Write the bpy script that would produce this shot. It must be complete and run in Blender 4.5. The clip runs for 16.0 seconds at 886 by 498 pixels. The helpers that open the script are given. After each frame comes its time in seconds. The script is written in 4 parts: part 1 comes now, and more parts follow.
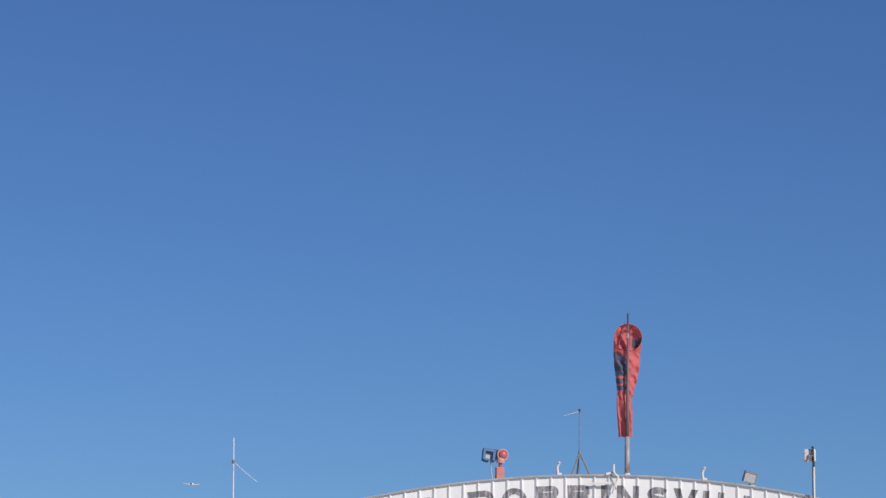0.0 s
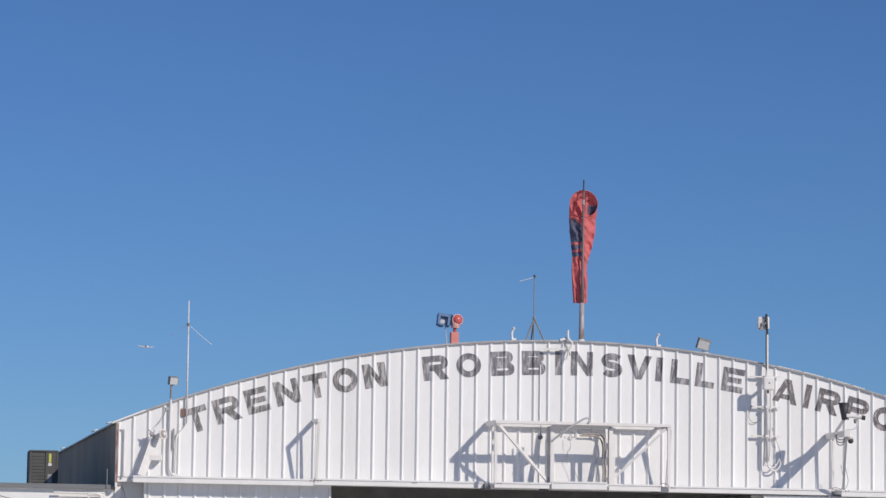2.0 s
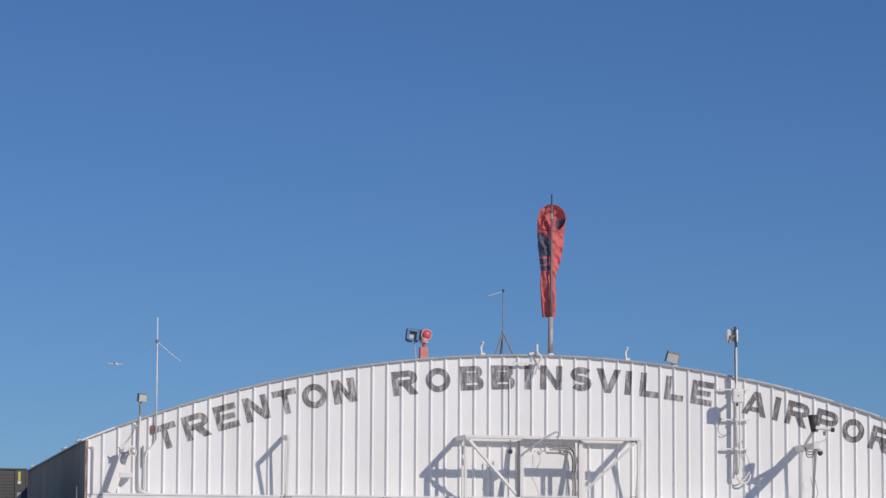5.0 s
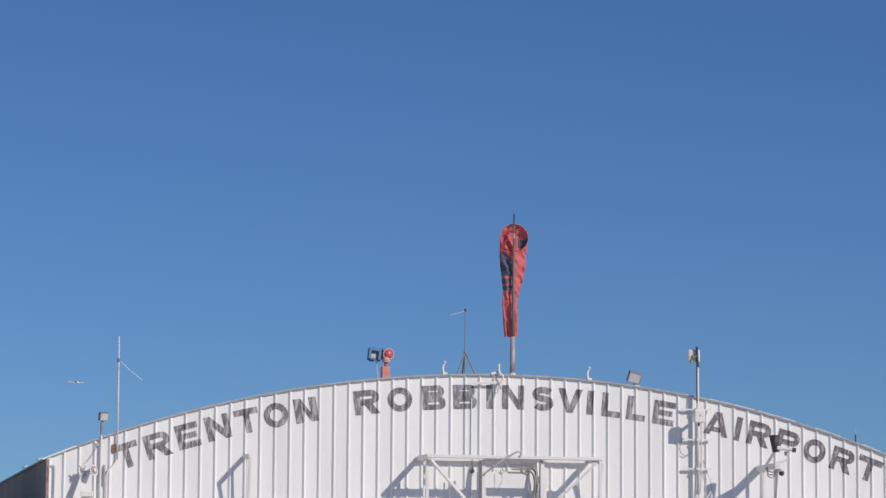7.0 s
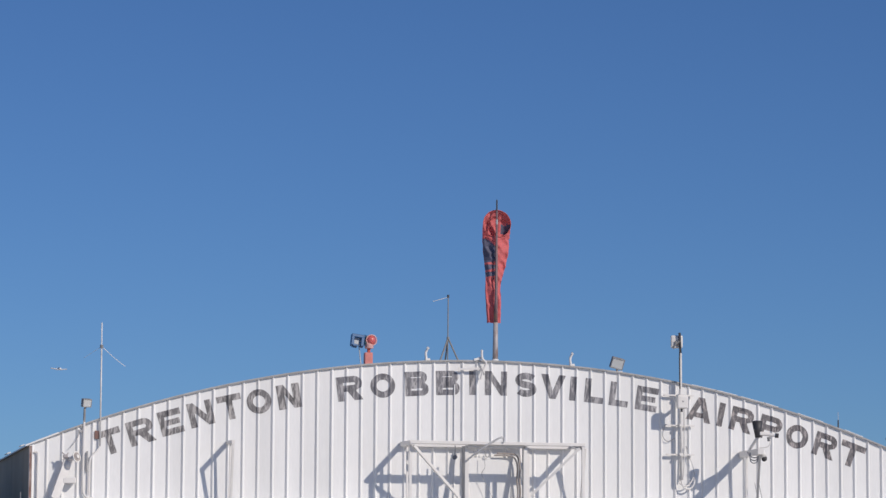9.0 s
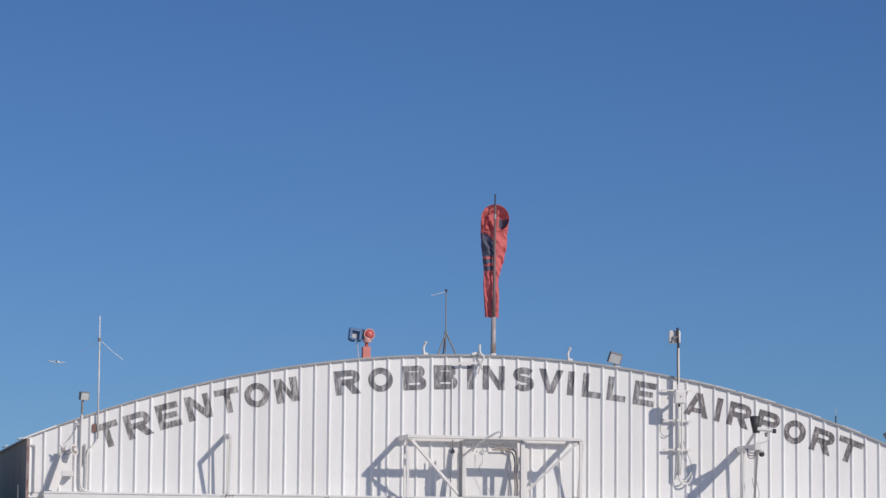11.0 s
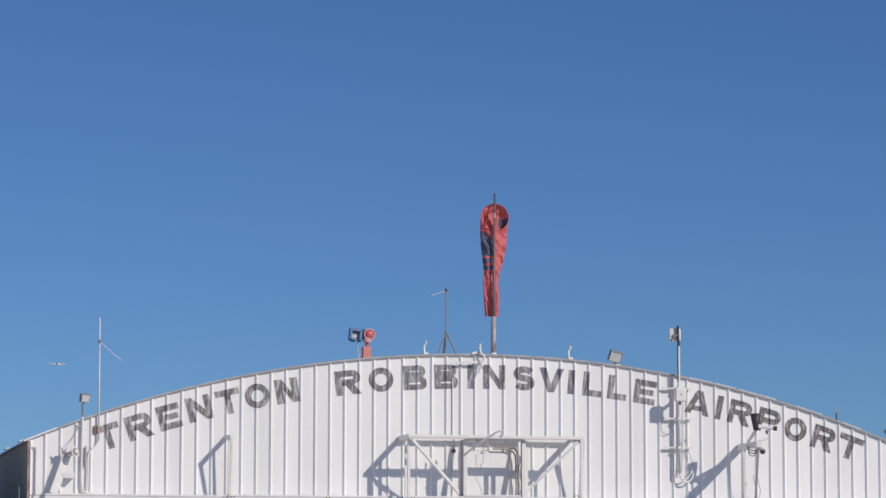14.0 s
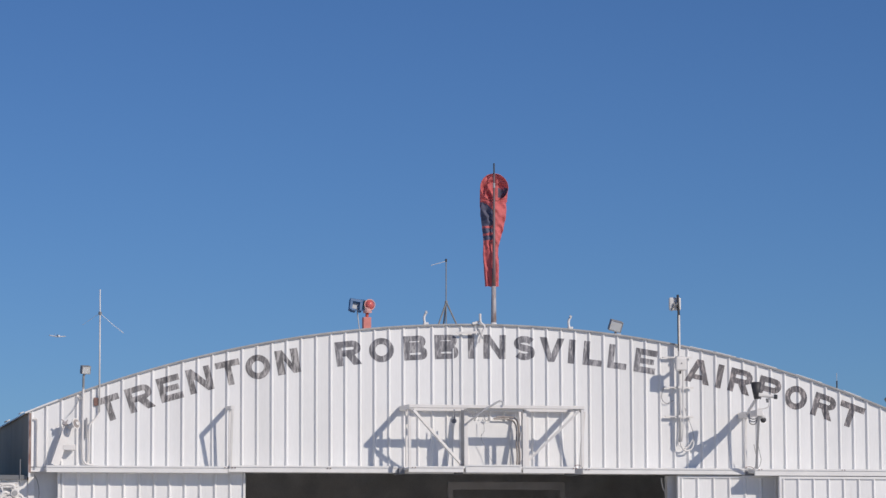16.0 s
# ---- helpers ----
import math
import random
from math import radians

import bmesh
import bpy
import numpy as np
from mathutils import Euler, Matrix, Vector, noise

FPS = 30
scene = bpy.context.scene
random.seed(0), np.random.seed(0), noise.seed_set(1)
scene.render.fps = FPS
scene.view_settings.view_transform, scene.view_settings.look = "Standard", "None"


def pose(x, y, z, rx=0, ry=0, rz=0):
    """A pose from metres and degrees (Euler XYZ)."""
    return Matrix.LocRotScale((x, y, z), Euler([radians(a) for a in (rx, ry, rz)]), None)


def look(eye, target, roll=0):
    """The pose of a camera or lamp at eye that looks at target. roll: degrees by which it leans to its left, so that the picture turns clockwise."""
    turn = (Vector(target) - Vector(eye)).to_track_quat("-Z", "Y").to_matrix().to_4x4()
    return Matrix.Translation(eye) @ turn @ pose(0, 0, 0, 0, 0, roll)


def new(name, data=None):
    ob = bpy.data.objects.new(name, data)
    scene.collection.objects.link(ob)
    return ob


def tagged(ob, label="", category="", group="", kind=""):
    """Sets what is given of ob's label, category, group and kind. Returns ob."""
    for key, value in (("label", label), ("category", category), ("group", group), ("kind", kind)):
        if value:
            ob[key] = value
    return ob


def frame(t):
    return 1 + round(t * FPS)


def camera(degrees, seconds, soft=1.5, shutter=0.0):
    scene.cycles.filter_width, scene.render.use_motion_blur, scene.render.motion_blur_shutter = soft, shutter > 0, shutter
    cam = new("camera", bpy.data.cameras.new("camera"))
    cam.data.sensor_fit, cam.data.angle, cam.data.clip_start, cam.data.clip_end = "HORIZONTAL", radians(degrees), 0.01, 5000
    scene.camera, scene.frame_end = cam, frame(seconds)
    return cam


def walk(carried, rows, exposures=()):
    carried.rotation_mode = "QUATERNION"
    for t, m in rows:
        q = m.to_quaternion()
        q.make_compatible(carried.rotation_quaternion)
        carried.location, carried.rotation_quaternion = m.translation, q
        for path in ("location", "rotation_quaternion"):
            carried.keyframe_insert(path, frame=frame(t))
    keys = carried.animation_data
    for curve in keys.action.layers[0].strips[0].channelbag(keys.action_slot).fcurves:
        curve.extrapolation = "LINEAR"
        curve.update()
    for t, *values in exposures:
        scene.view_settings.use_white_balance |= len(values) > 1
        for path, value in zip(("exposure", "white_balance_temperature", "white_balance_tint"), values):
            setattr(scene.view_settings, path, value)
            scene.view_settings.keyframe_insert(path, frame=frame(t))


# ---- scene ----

FOV = 15.663
EYE = (-15.435, -64.596, 1.750)
# seconds, tilt above level, lean, heading (degrees)
HEADINGS = (
    (0.0, 8.741, -0.331, -10.598),
    (0.5, 8.530, -0.737, -10.661),
    (1.0, 8.208, -0.745, -10.741),
    (1.1, 8.108, -0.756, -10.773),
    (1.2, 8.023, -0.753, -10.813),
    (1.3, 7.954, -0.750, -10.858),
    (1.4, 7.713, -0.747, -10.948),
    (1.5, 7.360, -0.755, -11.085),
    (1.6, 7.007, -0.747, -11.217),
    (1.7, 6.710, -0.749, -11.329),
    (1.8, 6.510, -0.751, -11.370),
    (1.9, 6.409, -0.754, -11.416),
    (2.0, 6.348, -0.733, -11.440),
    (2.1, 6.270, -0.669, -11.470),
    (2.2, 6.246, -0.582, -11.520),
    (2.3, 6.268, -0.494, -11.548),
    (2.4, 6.339, -0.407, -11.570),
    (2.5, 6.409, -0.340, -11.599),
    (3.0, 6.549, -0.225, -11.756),
    (5.5, 6.656, -0.306, -12.057),
    (6.0, 6.752, -0.327, -12.223),
    (6.2, 6.816, -0.372, -12.311),
    (6.3, 6.838, -0.425, -12.373),
    (6.4, 6.877, -0.478, -12.417),
    (6.5, 6.926, -0.531, -12.471),
    (6.7, 6.948, -0.476, -12.538),
    (7.0, 6.967, -0.359, -12.639),
    (7.5, 6.966, -0.414, -12.797),
    (8.0, 6.887, -0.173, -12.869),
    (8.5, 6.798, -0.251, -12.934),
    (9.0, 6.721, -0.270, -12.936),
    (11.5, 6.620, -0.472, -12.996),
    (12.0, 6.696, -0.180, -12.946),
    (12.5, 6.753, -0.200, -13.013),
    (13.0, 6.799, 0.139, -13.013),
    (13.5, 6.778, -0.114, -13.032),
    (14.0, 6.612, -0.079, -12.953),
    (14.5, 6.416, -0.028, -12.866),
    (15.0, 6.266, 0.102, -12.887),
    (15.5, 6.145, -0.172, -12.912),
    (16.0, 6.081, 0.205, -12.925),
)
cam = camera(FOV, 16.0, soft=1.45)
walk(cam, [(t, pose(*EYE, 90 + tilt, lean, heading)) for t, tilt, lean, heading in HEADINGS],
     exposures=((0.0, 0.08), (1.5, 0.07), (2.0, 0.03), (3.0, -0.05), (9.0, -0.07), (16.0, -0.08)))

# ---- light ----
SUN_ELEVATION, SUN_TURN = 31.8, 36.5
world = bpy.data.worlds.new("sky")
scene.world = world
world.use_nodes = True
wn, wl = world.node_tree.nodes, world.node_tree.links
sky = wn.new("ShaderNodeTexSky")
sky.sky_type, sky.sun_disc = "NISHITA", False
sky.sun_elevation, sky.sun_rotation = radians(SUN_ELEVATION), radians(180 - SUN_TURN)
sky.altitude, sky.air_density, sky.dust_density, sky.ozone_density = 1750, 1.0, 0.4, 3.7
clear = wn.new("ShaderNodeMix")
clear.data_type, clear.blend_type = "RGBA", "MULTIPLY"
clear.inputs["Factor"].default_value = 1.0
clear.inputs["B"].default_value = (0.367, 0.518, 0.734, 1.0)
wl.new(sky.outputs[0], clear.inputs["A"])
wl.new(clear.outputs["Result"], wn["Background"].inputs[0])
wn["Background"].inputs[1].default_value = 0.1
sun = new("sun", bpy.data.lights.new("sun", "SUN"))
sun.data.energy, sun.data.angle, sun.data.color = 3.24, radians(0.5), (1.0, 0.908, 0.808)
across = math.cos(radians(SUN_ELEVATION))
toward = Vector((math.sin(radians(SUN_TURN)) * across, -math.cos(radians(SUN_TURN)) * across, math.sin(radians(SUN_ELEVATION))))
sun.matrix_world = look(toward * 200, (0, 0, 0))


# ---- materials ----
def material(name, base, rough=0.6, metal=0.0, spread=0.12, size=3.0, fine=40.0, bump=0.15, streak=1.0, stain=None, stain_at=0.62, stain_size=1.2, pieces=0.0):
    """A painted or raw surface: broad and fine tone changes, relief, optional stains of a second colour."""
    m = bpy.data.materials.new(name)
    m.use_nodes = True
    n, l = m.node_tree.nodes, m.node_tree.links
    bsdf = n["Principled BSDF"]
    place = n.new("ShaderNodeNewGeometry")
    stretch = n.new("ShaderNodeVectorMath")
    stretch.operation = "MULTIPLY"
    stretch.inputs[1].default_value = (1, 1, 1 / streak)
    l.new(place.outputs["Position"], stretch.inputs[0])
    broad, grain = n.new("ShaderNodeTexNoise"), n.new("ShaderNodeTexNoise")
    for tex, scale in ((broad, size), (grain, fine)):
        tex.inputs["Scale"].default_value = scale
        tex.inputs["Detail"].default_value = 5
        l.new(stretch.outputs[0], tex.inputs["Vector"])
    tone = n.new("ShaderNodeMath")
    tone.operation = "MULTIPLY_ADD"
    l.new(broad.outputs["Fac"], tone.inputs[0])
    tone.inputs[1].default_value = 0.65
    half = n.new("ShaderNodeMath")
    half.operation = "MULTIPLY"
    half.inputs[1].default_value = 0.35
    l.new(grain.outputs["Fac"], half.inputs[0])
    l.new(half.outputs[0], tone.inputs[2])
    span = n.new("ShaderNodeMapRange")
    span.inputs["From Min"].default_value, span.inputs["From Max"].default_value = 0.3, 0.7
    span.inputs["To Min"].default_value, span.inputs["To Max"].default_value = 1 - spread, 1 + spread
    l.new(tone.outputs[0], span.inputs["Value"])
    value = span.outputs[0]
    if pieces:
        info = n.new("ShaderNodeObjectInfo")
        each = n.new("ShaderNodeMapRange")
        each.inputs["To Min"].default_value, each.inputs["To Max"].default_value = 1 - pieces, 1 + pieces * 0.5
        l.new(info.outputs["Random"], each.inputs["Value"])
        both = n.new("ShaderNodeMath")
        both.operation = "MULTIPLY"
        l.new(value, both.inputs[0])
        l.new(each.outputs[0], both.inputs[1])
        value = both.outputs[0]
    colour = n.new("ShaderNodeVectorMath")
    colour.operation = "SCALE"
    colour.inputs[0].default_value = base
    l.new(value, colour.inputs["Scale"])
    shown = colour.outputs[0]
    if stain:
        patch = n.new("ShaderNodeTexNoise")
        patch.inputs["Scale"].default_value = stain_size
        patch.inputs["Detail"].default_value = 8
        patch.inputs["Roughness"].default_value = 0.65
        l.new(stretch.outputs[0], patch.inputs["Vector"])
        edge = n.new("ShaderNodeMapRange")
        edge.inputs["From Min"].default_value, edge.inputs["From Max"].default_value = stain_at, stain_at + 0.12
        l.new(patch.outputs["Fac"], edge.inputs["Value"])
        mix = n.new("ShaderNodeMix")
        mix.data_type = "RGBA"
        mix.inputs["B"].default_value = (*stain, 1)
        l.new(edge.outputs[0], mix.inputs["Factor"])
        l.new(shown, mix.inputs["A"])
        shown = mix.outputs["Result"]
    l.new(shown, bsdf.inputs["Base Color"])
    worn = n.new("ShaderNodeMapRange")
    worn.inputs["To Min"].default_value, worn.inputs["To Max"].default_value = max(rough - 0.12, 0.03), min(rough + 0.12, 1)
    l.new(grain.outputs["Fac"], worn.inputs["Value"])
    l.new(worn.outputs[0], bsdf.inputs["Roughness"])
    bsdf.inputs["Metallic"].default_value = metal
    relief = n.new("ShaderNodeBump")
    relief.inputs["Strength"].default_value, relief.inputs["Distance"].default_value = bump, 0.01
    l.new(tone.outputs[0], relief.inputs["Height"])
    l.new(relief.outputs[0], bsdf.inputs["Normal"])
    return m


WHITE = material("white_sheet_paint", (0.79, 0.79, 0.785), 0.5, spread=0.065, size=2.2, fine=30, streak=6, stain=(0.62, 0.60, 0.57), stain_at=0.64, pieces=0.05)
TRIM = material("white_trim_paint", (0.76, 0.755, 0.74), 0.5, spread=0.07, size=3, fine=45, stain=(0.45, 0.36, 0.29), stain_at=0.68, stain_size=2.5)
STEEL_WHITE = material("white_painted_steel", (0.75, 0.73, 0.705), 0.45, spread=0.07, size=5, fine=60, stain=(0.42, 0.34, 0.28), stain_at=0.7, stain_size=6)
LETTER = material("dark_letter_paint", (0.165, 0.163, 0.178), 0.75, spread=0.6, size=6, fine=40, streak=4, stain=(0.43, 0.42, 0.43), stain_at=0.48, stain_size=14)
WORN_LETTER = material("worn_letter_paint", (0.168, 0.162, 0.166), 0.8, spread=0.6, size=6, fine=40, streak=4, stain=(0.46, 0.44, 0.435), stain_at=0.47, stain_size=14)
RED_WORN_LETTER = material("red_worn_letter_paint", (0.135, 0.129, 0.137), 0.75, spread=0.6, size=6, fine=40, streak=3, stain=(0.42, 0.38, 0.375), stain_at=0.5, stain_size=19)
SEAM = material("rust_streaked_seam", (0.24, 0.135, 0.115), 0.8, spread=0.4, size=5, streak=4, stain=(0.52, 0.45, 0.41), stain_at=0.53, stain_size=3)
BROWN = material("weathered_brown_cable", (0.34, 0.305, 0.285), 0.75, spread=0.3, size=9, streak=4)
TEAL = material("dark_teal_enamel", (0.035, 0.10, 0.12), 0.5, spread=0.2, size=9)
RUST = material("rust_brown_paint", (0.22, 0.13, 0.11), 0.8, spread=0.3, size=8)
SIDE = material("grey_weathered_sheet", (0.265, 0.215, 0.15), 0.7, spread=0.25, size=0.8, fine=14, streak=2, stain=(0.14, 0.115, 0.085), stain_at=0.55, stain_size=0.7, pieces=0.02)
ROOF = material("aged_roof_sheet", (0.58, 0.58, 0.57), 0.5, spread=0.18, size=2, stain=(0.3, 0.25, 0.21), stain_at=0.66)
EDGE = material("grey_edge_flashing", (0.36, 0.355, 0.35), 0.5, spread=0.25, size=5, fine=40)
GALV = material("galvanised_pipe", (0.55, 0.55, 0.55), 0.42, metal=0.25, spread=0.2, size=6, fine=60)
RUSTY_POLE = material("rust_streaked_pole", (0.185, 0.125, 0.135), 0.55, metal=0.0, spread=0.2, size=5, fine=50, stain=(0.24, 0.15, 0.11), stain_at=0.53, stain_size=4)
LOWER_POLE = material("grey_pole_paint", (0.42, 0.39, 0.395), 0.5, spread=0.2, size=5, fine=50, stain=(0.26, 0.17, 0.14), stain_at=0.5, stain_size=5, streak=3)
BLUE_GREY = material("blue_grey_steel", (0.18, 0.19, 0.215), 0.6, spread=0.2, size=6)
PIPE = material("pale_painted_pipe", (0.66, 0.65, 0.64), 0.45, spread=0.12, size=6, fine=60, stain=(0.4, 0.36, 0.33), stain_at=0.62, stain_size=5)
DARK = material("dark_metal", (0.05, 0.05, 0.055), 0.55, spread=0.25, size=8)
GREY = material("grey_housing", (0.25, 0.25, 0.25), 0.55, spread=0.2, size=8)
CABLE = material("grey_cable", (0.35, 0.35, 0.36), 0.6, spread=0.15, size=10)
ORANGE = material("orange_nylon", (0.70, 0.165, 0.17), 0.75, spread=0.16, size=5, fine=60, bump=0.3)
n, l = ORANGE.node_tree.nodes, ORANGE.node_tree.links
thin, blend = n.new("ShaderNodeBsdfTranslucent"), n.new("ShaderNodeMixShader")
thin.inputs["Color"].default_value = (0.75, 0.10, 0.09, 1)
blend.inputs["Fac"].default_value = 0.2
l.new(n["Principled BSDF"].outputs[0], blend.inputs[1])
l.new(thin.outputs[0], blend.inputs[2])
l.new(blend.outputs[0], n["Material Output"].inputs["Surface"])
HOOP = material("pale_red_wire", (0.52, 0.13, 0.12), 0.5, spread=0.2, size=12)
NAVY = material("navy_print", (0.10, 0.10, 0.155), 0.75, spread=0.25, size=8)
RED = material("red_enamel", (0.55, 0.10, 0.065), 0.45, spread=0.15, size=9)
PINK = material("faded_red_paint", (0.64, 0.23, 0.20), 0.6, spread=0.15, size=9, stain=(0.62, 0.36, 0.3), stain_at=0.6, stain_size=9)
PALE_RED = material("pale_red_paint", (0.74, 0.42, 0.39), 0.6, spread=0.15, size=9)
BLUE = material("dark_blue_enamel", (0.04, 0.125, 0.28), 0.45, spread=0.2, size=9)
UNIT = material("condenser_grey", (0.088, 0.088, 0.084), 0.6, spread=0.12, size=5, fine=50)
LOUVRE = material("condenser_louvre_grey", (0.085, 0.086, 0.083), 0.65, spread=0.12, size=5, fine=50)
YELLOW = material("yellow_label", (0.62, 0.62, 0.12), 0.5, spread=0.08, size=20)
DULL_GLASS = material("dull_lamp_glass", (0.42, 0.44, 0.46), 0.3, spread=0.2, size=9)
PAPER = material("white_label", (0.75, 0.75, 0.75), 0.5, spread=0.06, size=20)
INSIDE = material("dusty_inner_wall", (0.76, 0.75, 0.73), 0.8, spread=0.25, size=1.5)
INNER_FRAME = material("pale_inner_frame", (0.55, 0.54, 0.53), 0.7, spread=0.15, size=3)
CONCRETE = material("apron_concrete", (0.60, 0.575, 0.535), 0.85, spread=0.2, size=0.4, fine=8, stain=(0.3, 0.29, 0.27), stain_at=0.66, stain_size=0.3)
FASCIA = material("grey_fascia", (0.17, 0.18, 0.19), 0.6, spread=0.15, size=2, streak=0.3)
AIRFRAME = material("white_airframe", (0.82, 0.82, 0.82), 0.4, spread=0.05, size=1)


def clear_glass(name, tint, rough):
    m = bpy.data.materials.new(name)
    m.use_nodes = True
    b = m.node_tree.nodes["Principled BSDF"]
    b.inputs["Base Color"].default_value = (*tint, 1)
    b.inputs["Roughness"].default_value = rough
    b.inputs["Transmission Weight"].default_value = 0.35
    b.inputs["IOR"].default_value = 1.45
    return m


GLASS = clear_glass("lamp_glass", (0.80, 0.82, 0.82), 0.2)
RED_LENS = clear_glass("red_lens", (0.86, 0.19, 0.18), 0.32)


# ---- building blocks ----
def thing(name, x, y, z, label, category, group="", kind=""):
    ob = new(name)
    ob.location = (x, y, z)
    ob.empty_display_size = 0.2
    return tagged(ob, label, category, group, kind)


def base_of(ob):
    return Vector((0, 0, 0)) if ob is None else base_of(ob.parent) + ob.location


def part(name, bm, mat, parent, label="", smooth=False):
    """Links a bmesh, drawn in the place's own metres, as one mesh under a thing or a part."""
    bmesh.ops.translate(bm, verts=bm.verts, vec=-base_of(parent))
    bmesh.ops.recalc_face_normals(bm, faces=bm.faces)
    me = bpy.data.meshes.new(name)
    bm.to_mesh(me)
    bm.free()
    for one in mat if isinstance(mat, (list, tuple)) else (mat,):
        me.materials.append(one)
    if smooth:
        for p in me.polygons:
            p.use_smooth = True
    ob = new(name, me)
    ob.parent = parent
    return tagged(ob, label)


def block(bm, lo, hi, bevel=0.0):
    made = bmesh.ops.create_cube(bm, size=1)["verts"]
    lo, hi = Vector(lo), Vector(hi)
    for v in made:
        v.co = Vector([lo[i] + (hi[i] - lo[i]) * (v.co[i] + 0.5) for i in range(3)])
    if bevel:
        edges = list({e for v in made for e in v.link_edges})
        bmesh.ops.bevel(bm, geom=edges, offset=bevel, segments=2, affect="EDGES", profile=0.5)
    return bm


def bar(bm, p, q, wide, deep, roll=0.0):
    """A straight rectangular bar from p to q."""
    p, q = Vector(p), Vector(q)
    m = Matrix.Translation((p + q) / 2) @ (q - p).to_track_quat("Z", "Y").to_matrix().to_4x4() @ Matrix.Rotation(radians(roll), 4, "Z")
    m = m @ Matrix.Diagonal((wide, deep, (q - p).length, 1))
    bmesh.ops.create_cube(bm, size=1, matrix=m)
    return bm


def tube(bm, line, r, sides=8, r_end=None):
    """A round pipe along a line of points, closed at both ends."""
    line = [Vector(p) for p in line]
    rings = []
    for i, p in enumerate(line):
        way = (line[min(i + 1, len(line) - 1)] - line[max(i - 1, 0)]).normalized()
        side = way.cross(Vector((0.31, 0.9, 0.17))).normalized()
        up = side.cross(way)
        rr = r if r_end is None else r + (r_end - r) * i / (len(line) - 1)
        rings.append([bm.verts.new(p + rr * (math.cos(a) * side + math.sin(a) * up)) for a in [2 * math.pi * k / sides for k in range(sides)]])
    for a, b in zip(rings, rings[1:]):
        for k in range(sides):
            bm.faces.new((a[k], a[(k + 1) % sides], b[(k + 1) % sides], b[k]))
    bm.faces.new(rings[0])
    bm.faces.new(rings[-1])
    return bm


def bend(points, steps=8):
    """A smooth line through the points."""
    pts = [Vector(p) for p in points]
    pts = [2 * pts[0] - pts[1]] + pts + [2 * pts[-1] - pts[-2]]
    out = []
    for a, b, c, d in zip(pts, pts[1:], pts[2:], pts[3:]):
        for k in range(steps):
            t = k / steps
            out.append(0.5 * ((2 * b) + (c - a) * t + (2 * a - 5 * b + 4 * c - d) * t * t + (3 * b - a - 3 * c + d) * t ** 3))
    return out + [pts[-2]]


def cone(bm, p, q, r0, r1, sides=20):
    return tube(bm, [p, q], r0, sides, r1)


def slab(bm, matrix, x, y, z, bevel=0.0):
    """A box of the given size, centred in its own turned frame."""
    made = bmesh.ops.create_cube(bm, size=1)["verts"]
    for v in made:
        v.co = Vector((v.co.x * x, v.co.y * y, v.co.z * z))
    if bevel:
        fresh = bmesh.ops.bevel(bm, geom=list({e for v in made for e in v.link_edges}), offset=bevel, segments=2, affect="EDGES", profile=0.5)
        made = list({v for f in fresh["faces"] for v in f.verts} | {v for v in made if v.is_valid})
    bmesh.ops.transform(bm, matrix=matrix, verts=[v for v in made if v.is_valid])
    return bm


# ---- ground ----
bm = bmesh.new()
bmesh.ops.create_grid(bm, x_segments=8, y_segments=8, size=2400)
tagged(part("ground", bm, CONCRETE, None), "pale concrete airfield apron", "ground", kind="structure")

# ---- hangar ----
MID, RADIUS, APEX = 0.27, 24.21, 7.265
WEST, EAST, BACK = -9.08, 9.57, 16.0
SILL = 4.27
PITCH = 0.3048
RIB_WIDE, RIB_TOP, RIB_HIGH = 0.042, 0.004, 0.036


def arch(x):
    return APEX - RADIUS + math.sqrt(RADIUS ** 2 - (x - MID) ** 2)


hangar = thing("hangar", MID, 0, 0, "white ribbed-metal aircraft hangar with an arched roof and open sliding doors", "hangar")

bm = bmesh.new()
xs = np.linspace(WEST + 0.01, EAST - 0.01, 61)
low_f, top_f = [bm.verts.new((x, 0.02, SILL - 0.1)) for x in xs], [bm.verts.new((x, 0.02, arch(x) - 0.03)) for x in xs]
low_b, top_b = [bm.verts.new((x, 0.14, SILL - 0.1)) for x in xs], [bm.verts.new((x, 0.14, arch(x) - 0.03)) for x in xs]
for i in range(60):
    bm.faces.new((low_f[i], low_f[i + 1], top_f[i + 1], top_f[i]))
    bm.faces.new((low_b[i], low_b[i + 1], top_b[i + 1], top_b[i]))
    bm.faces.new((low_f[i], low_f[i + 1], low_b[i + 1], low_b[i]))
    bm.faces.new((top_f[i], top_f[i + 1], top_b[i + 1], top_b[i]))
front = part("front_wall", bm, WHITE, hangar)


def ribbed(name, x0, x1, low, top, face, mat, parent, rib=True):
    """One bay of sheet with its raised rib along the first edge."""
    cut = [(x0, 0), (x0 + RIB_WIDE - RIB_TOP, -RIB_HIGH), (x0 + RIB_WIDE + RIB_TOP, -RIB_HIGH), (x0 + 2 * RIB_WIDE, 0), ((x0 + x1) / 2, 0), (x1, 0)]
    if not rib:
        cut = [(x0, 0), ((x0 + x1) / 2, 0), (x1, 0)]
    bm = bmesh.new()
    a = [bm.verts.new((x, face + y, low)) for x, y in cut]
    b = [bm.verts.new((x, face + y, top(x))) for x, y in cut]
    for i in range(len(cut) - 1):
        bm.faces.new((a[i], a[i + 1], b[i + 1], b[i]))
    return part(name, bm, mat, parent)


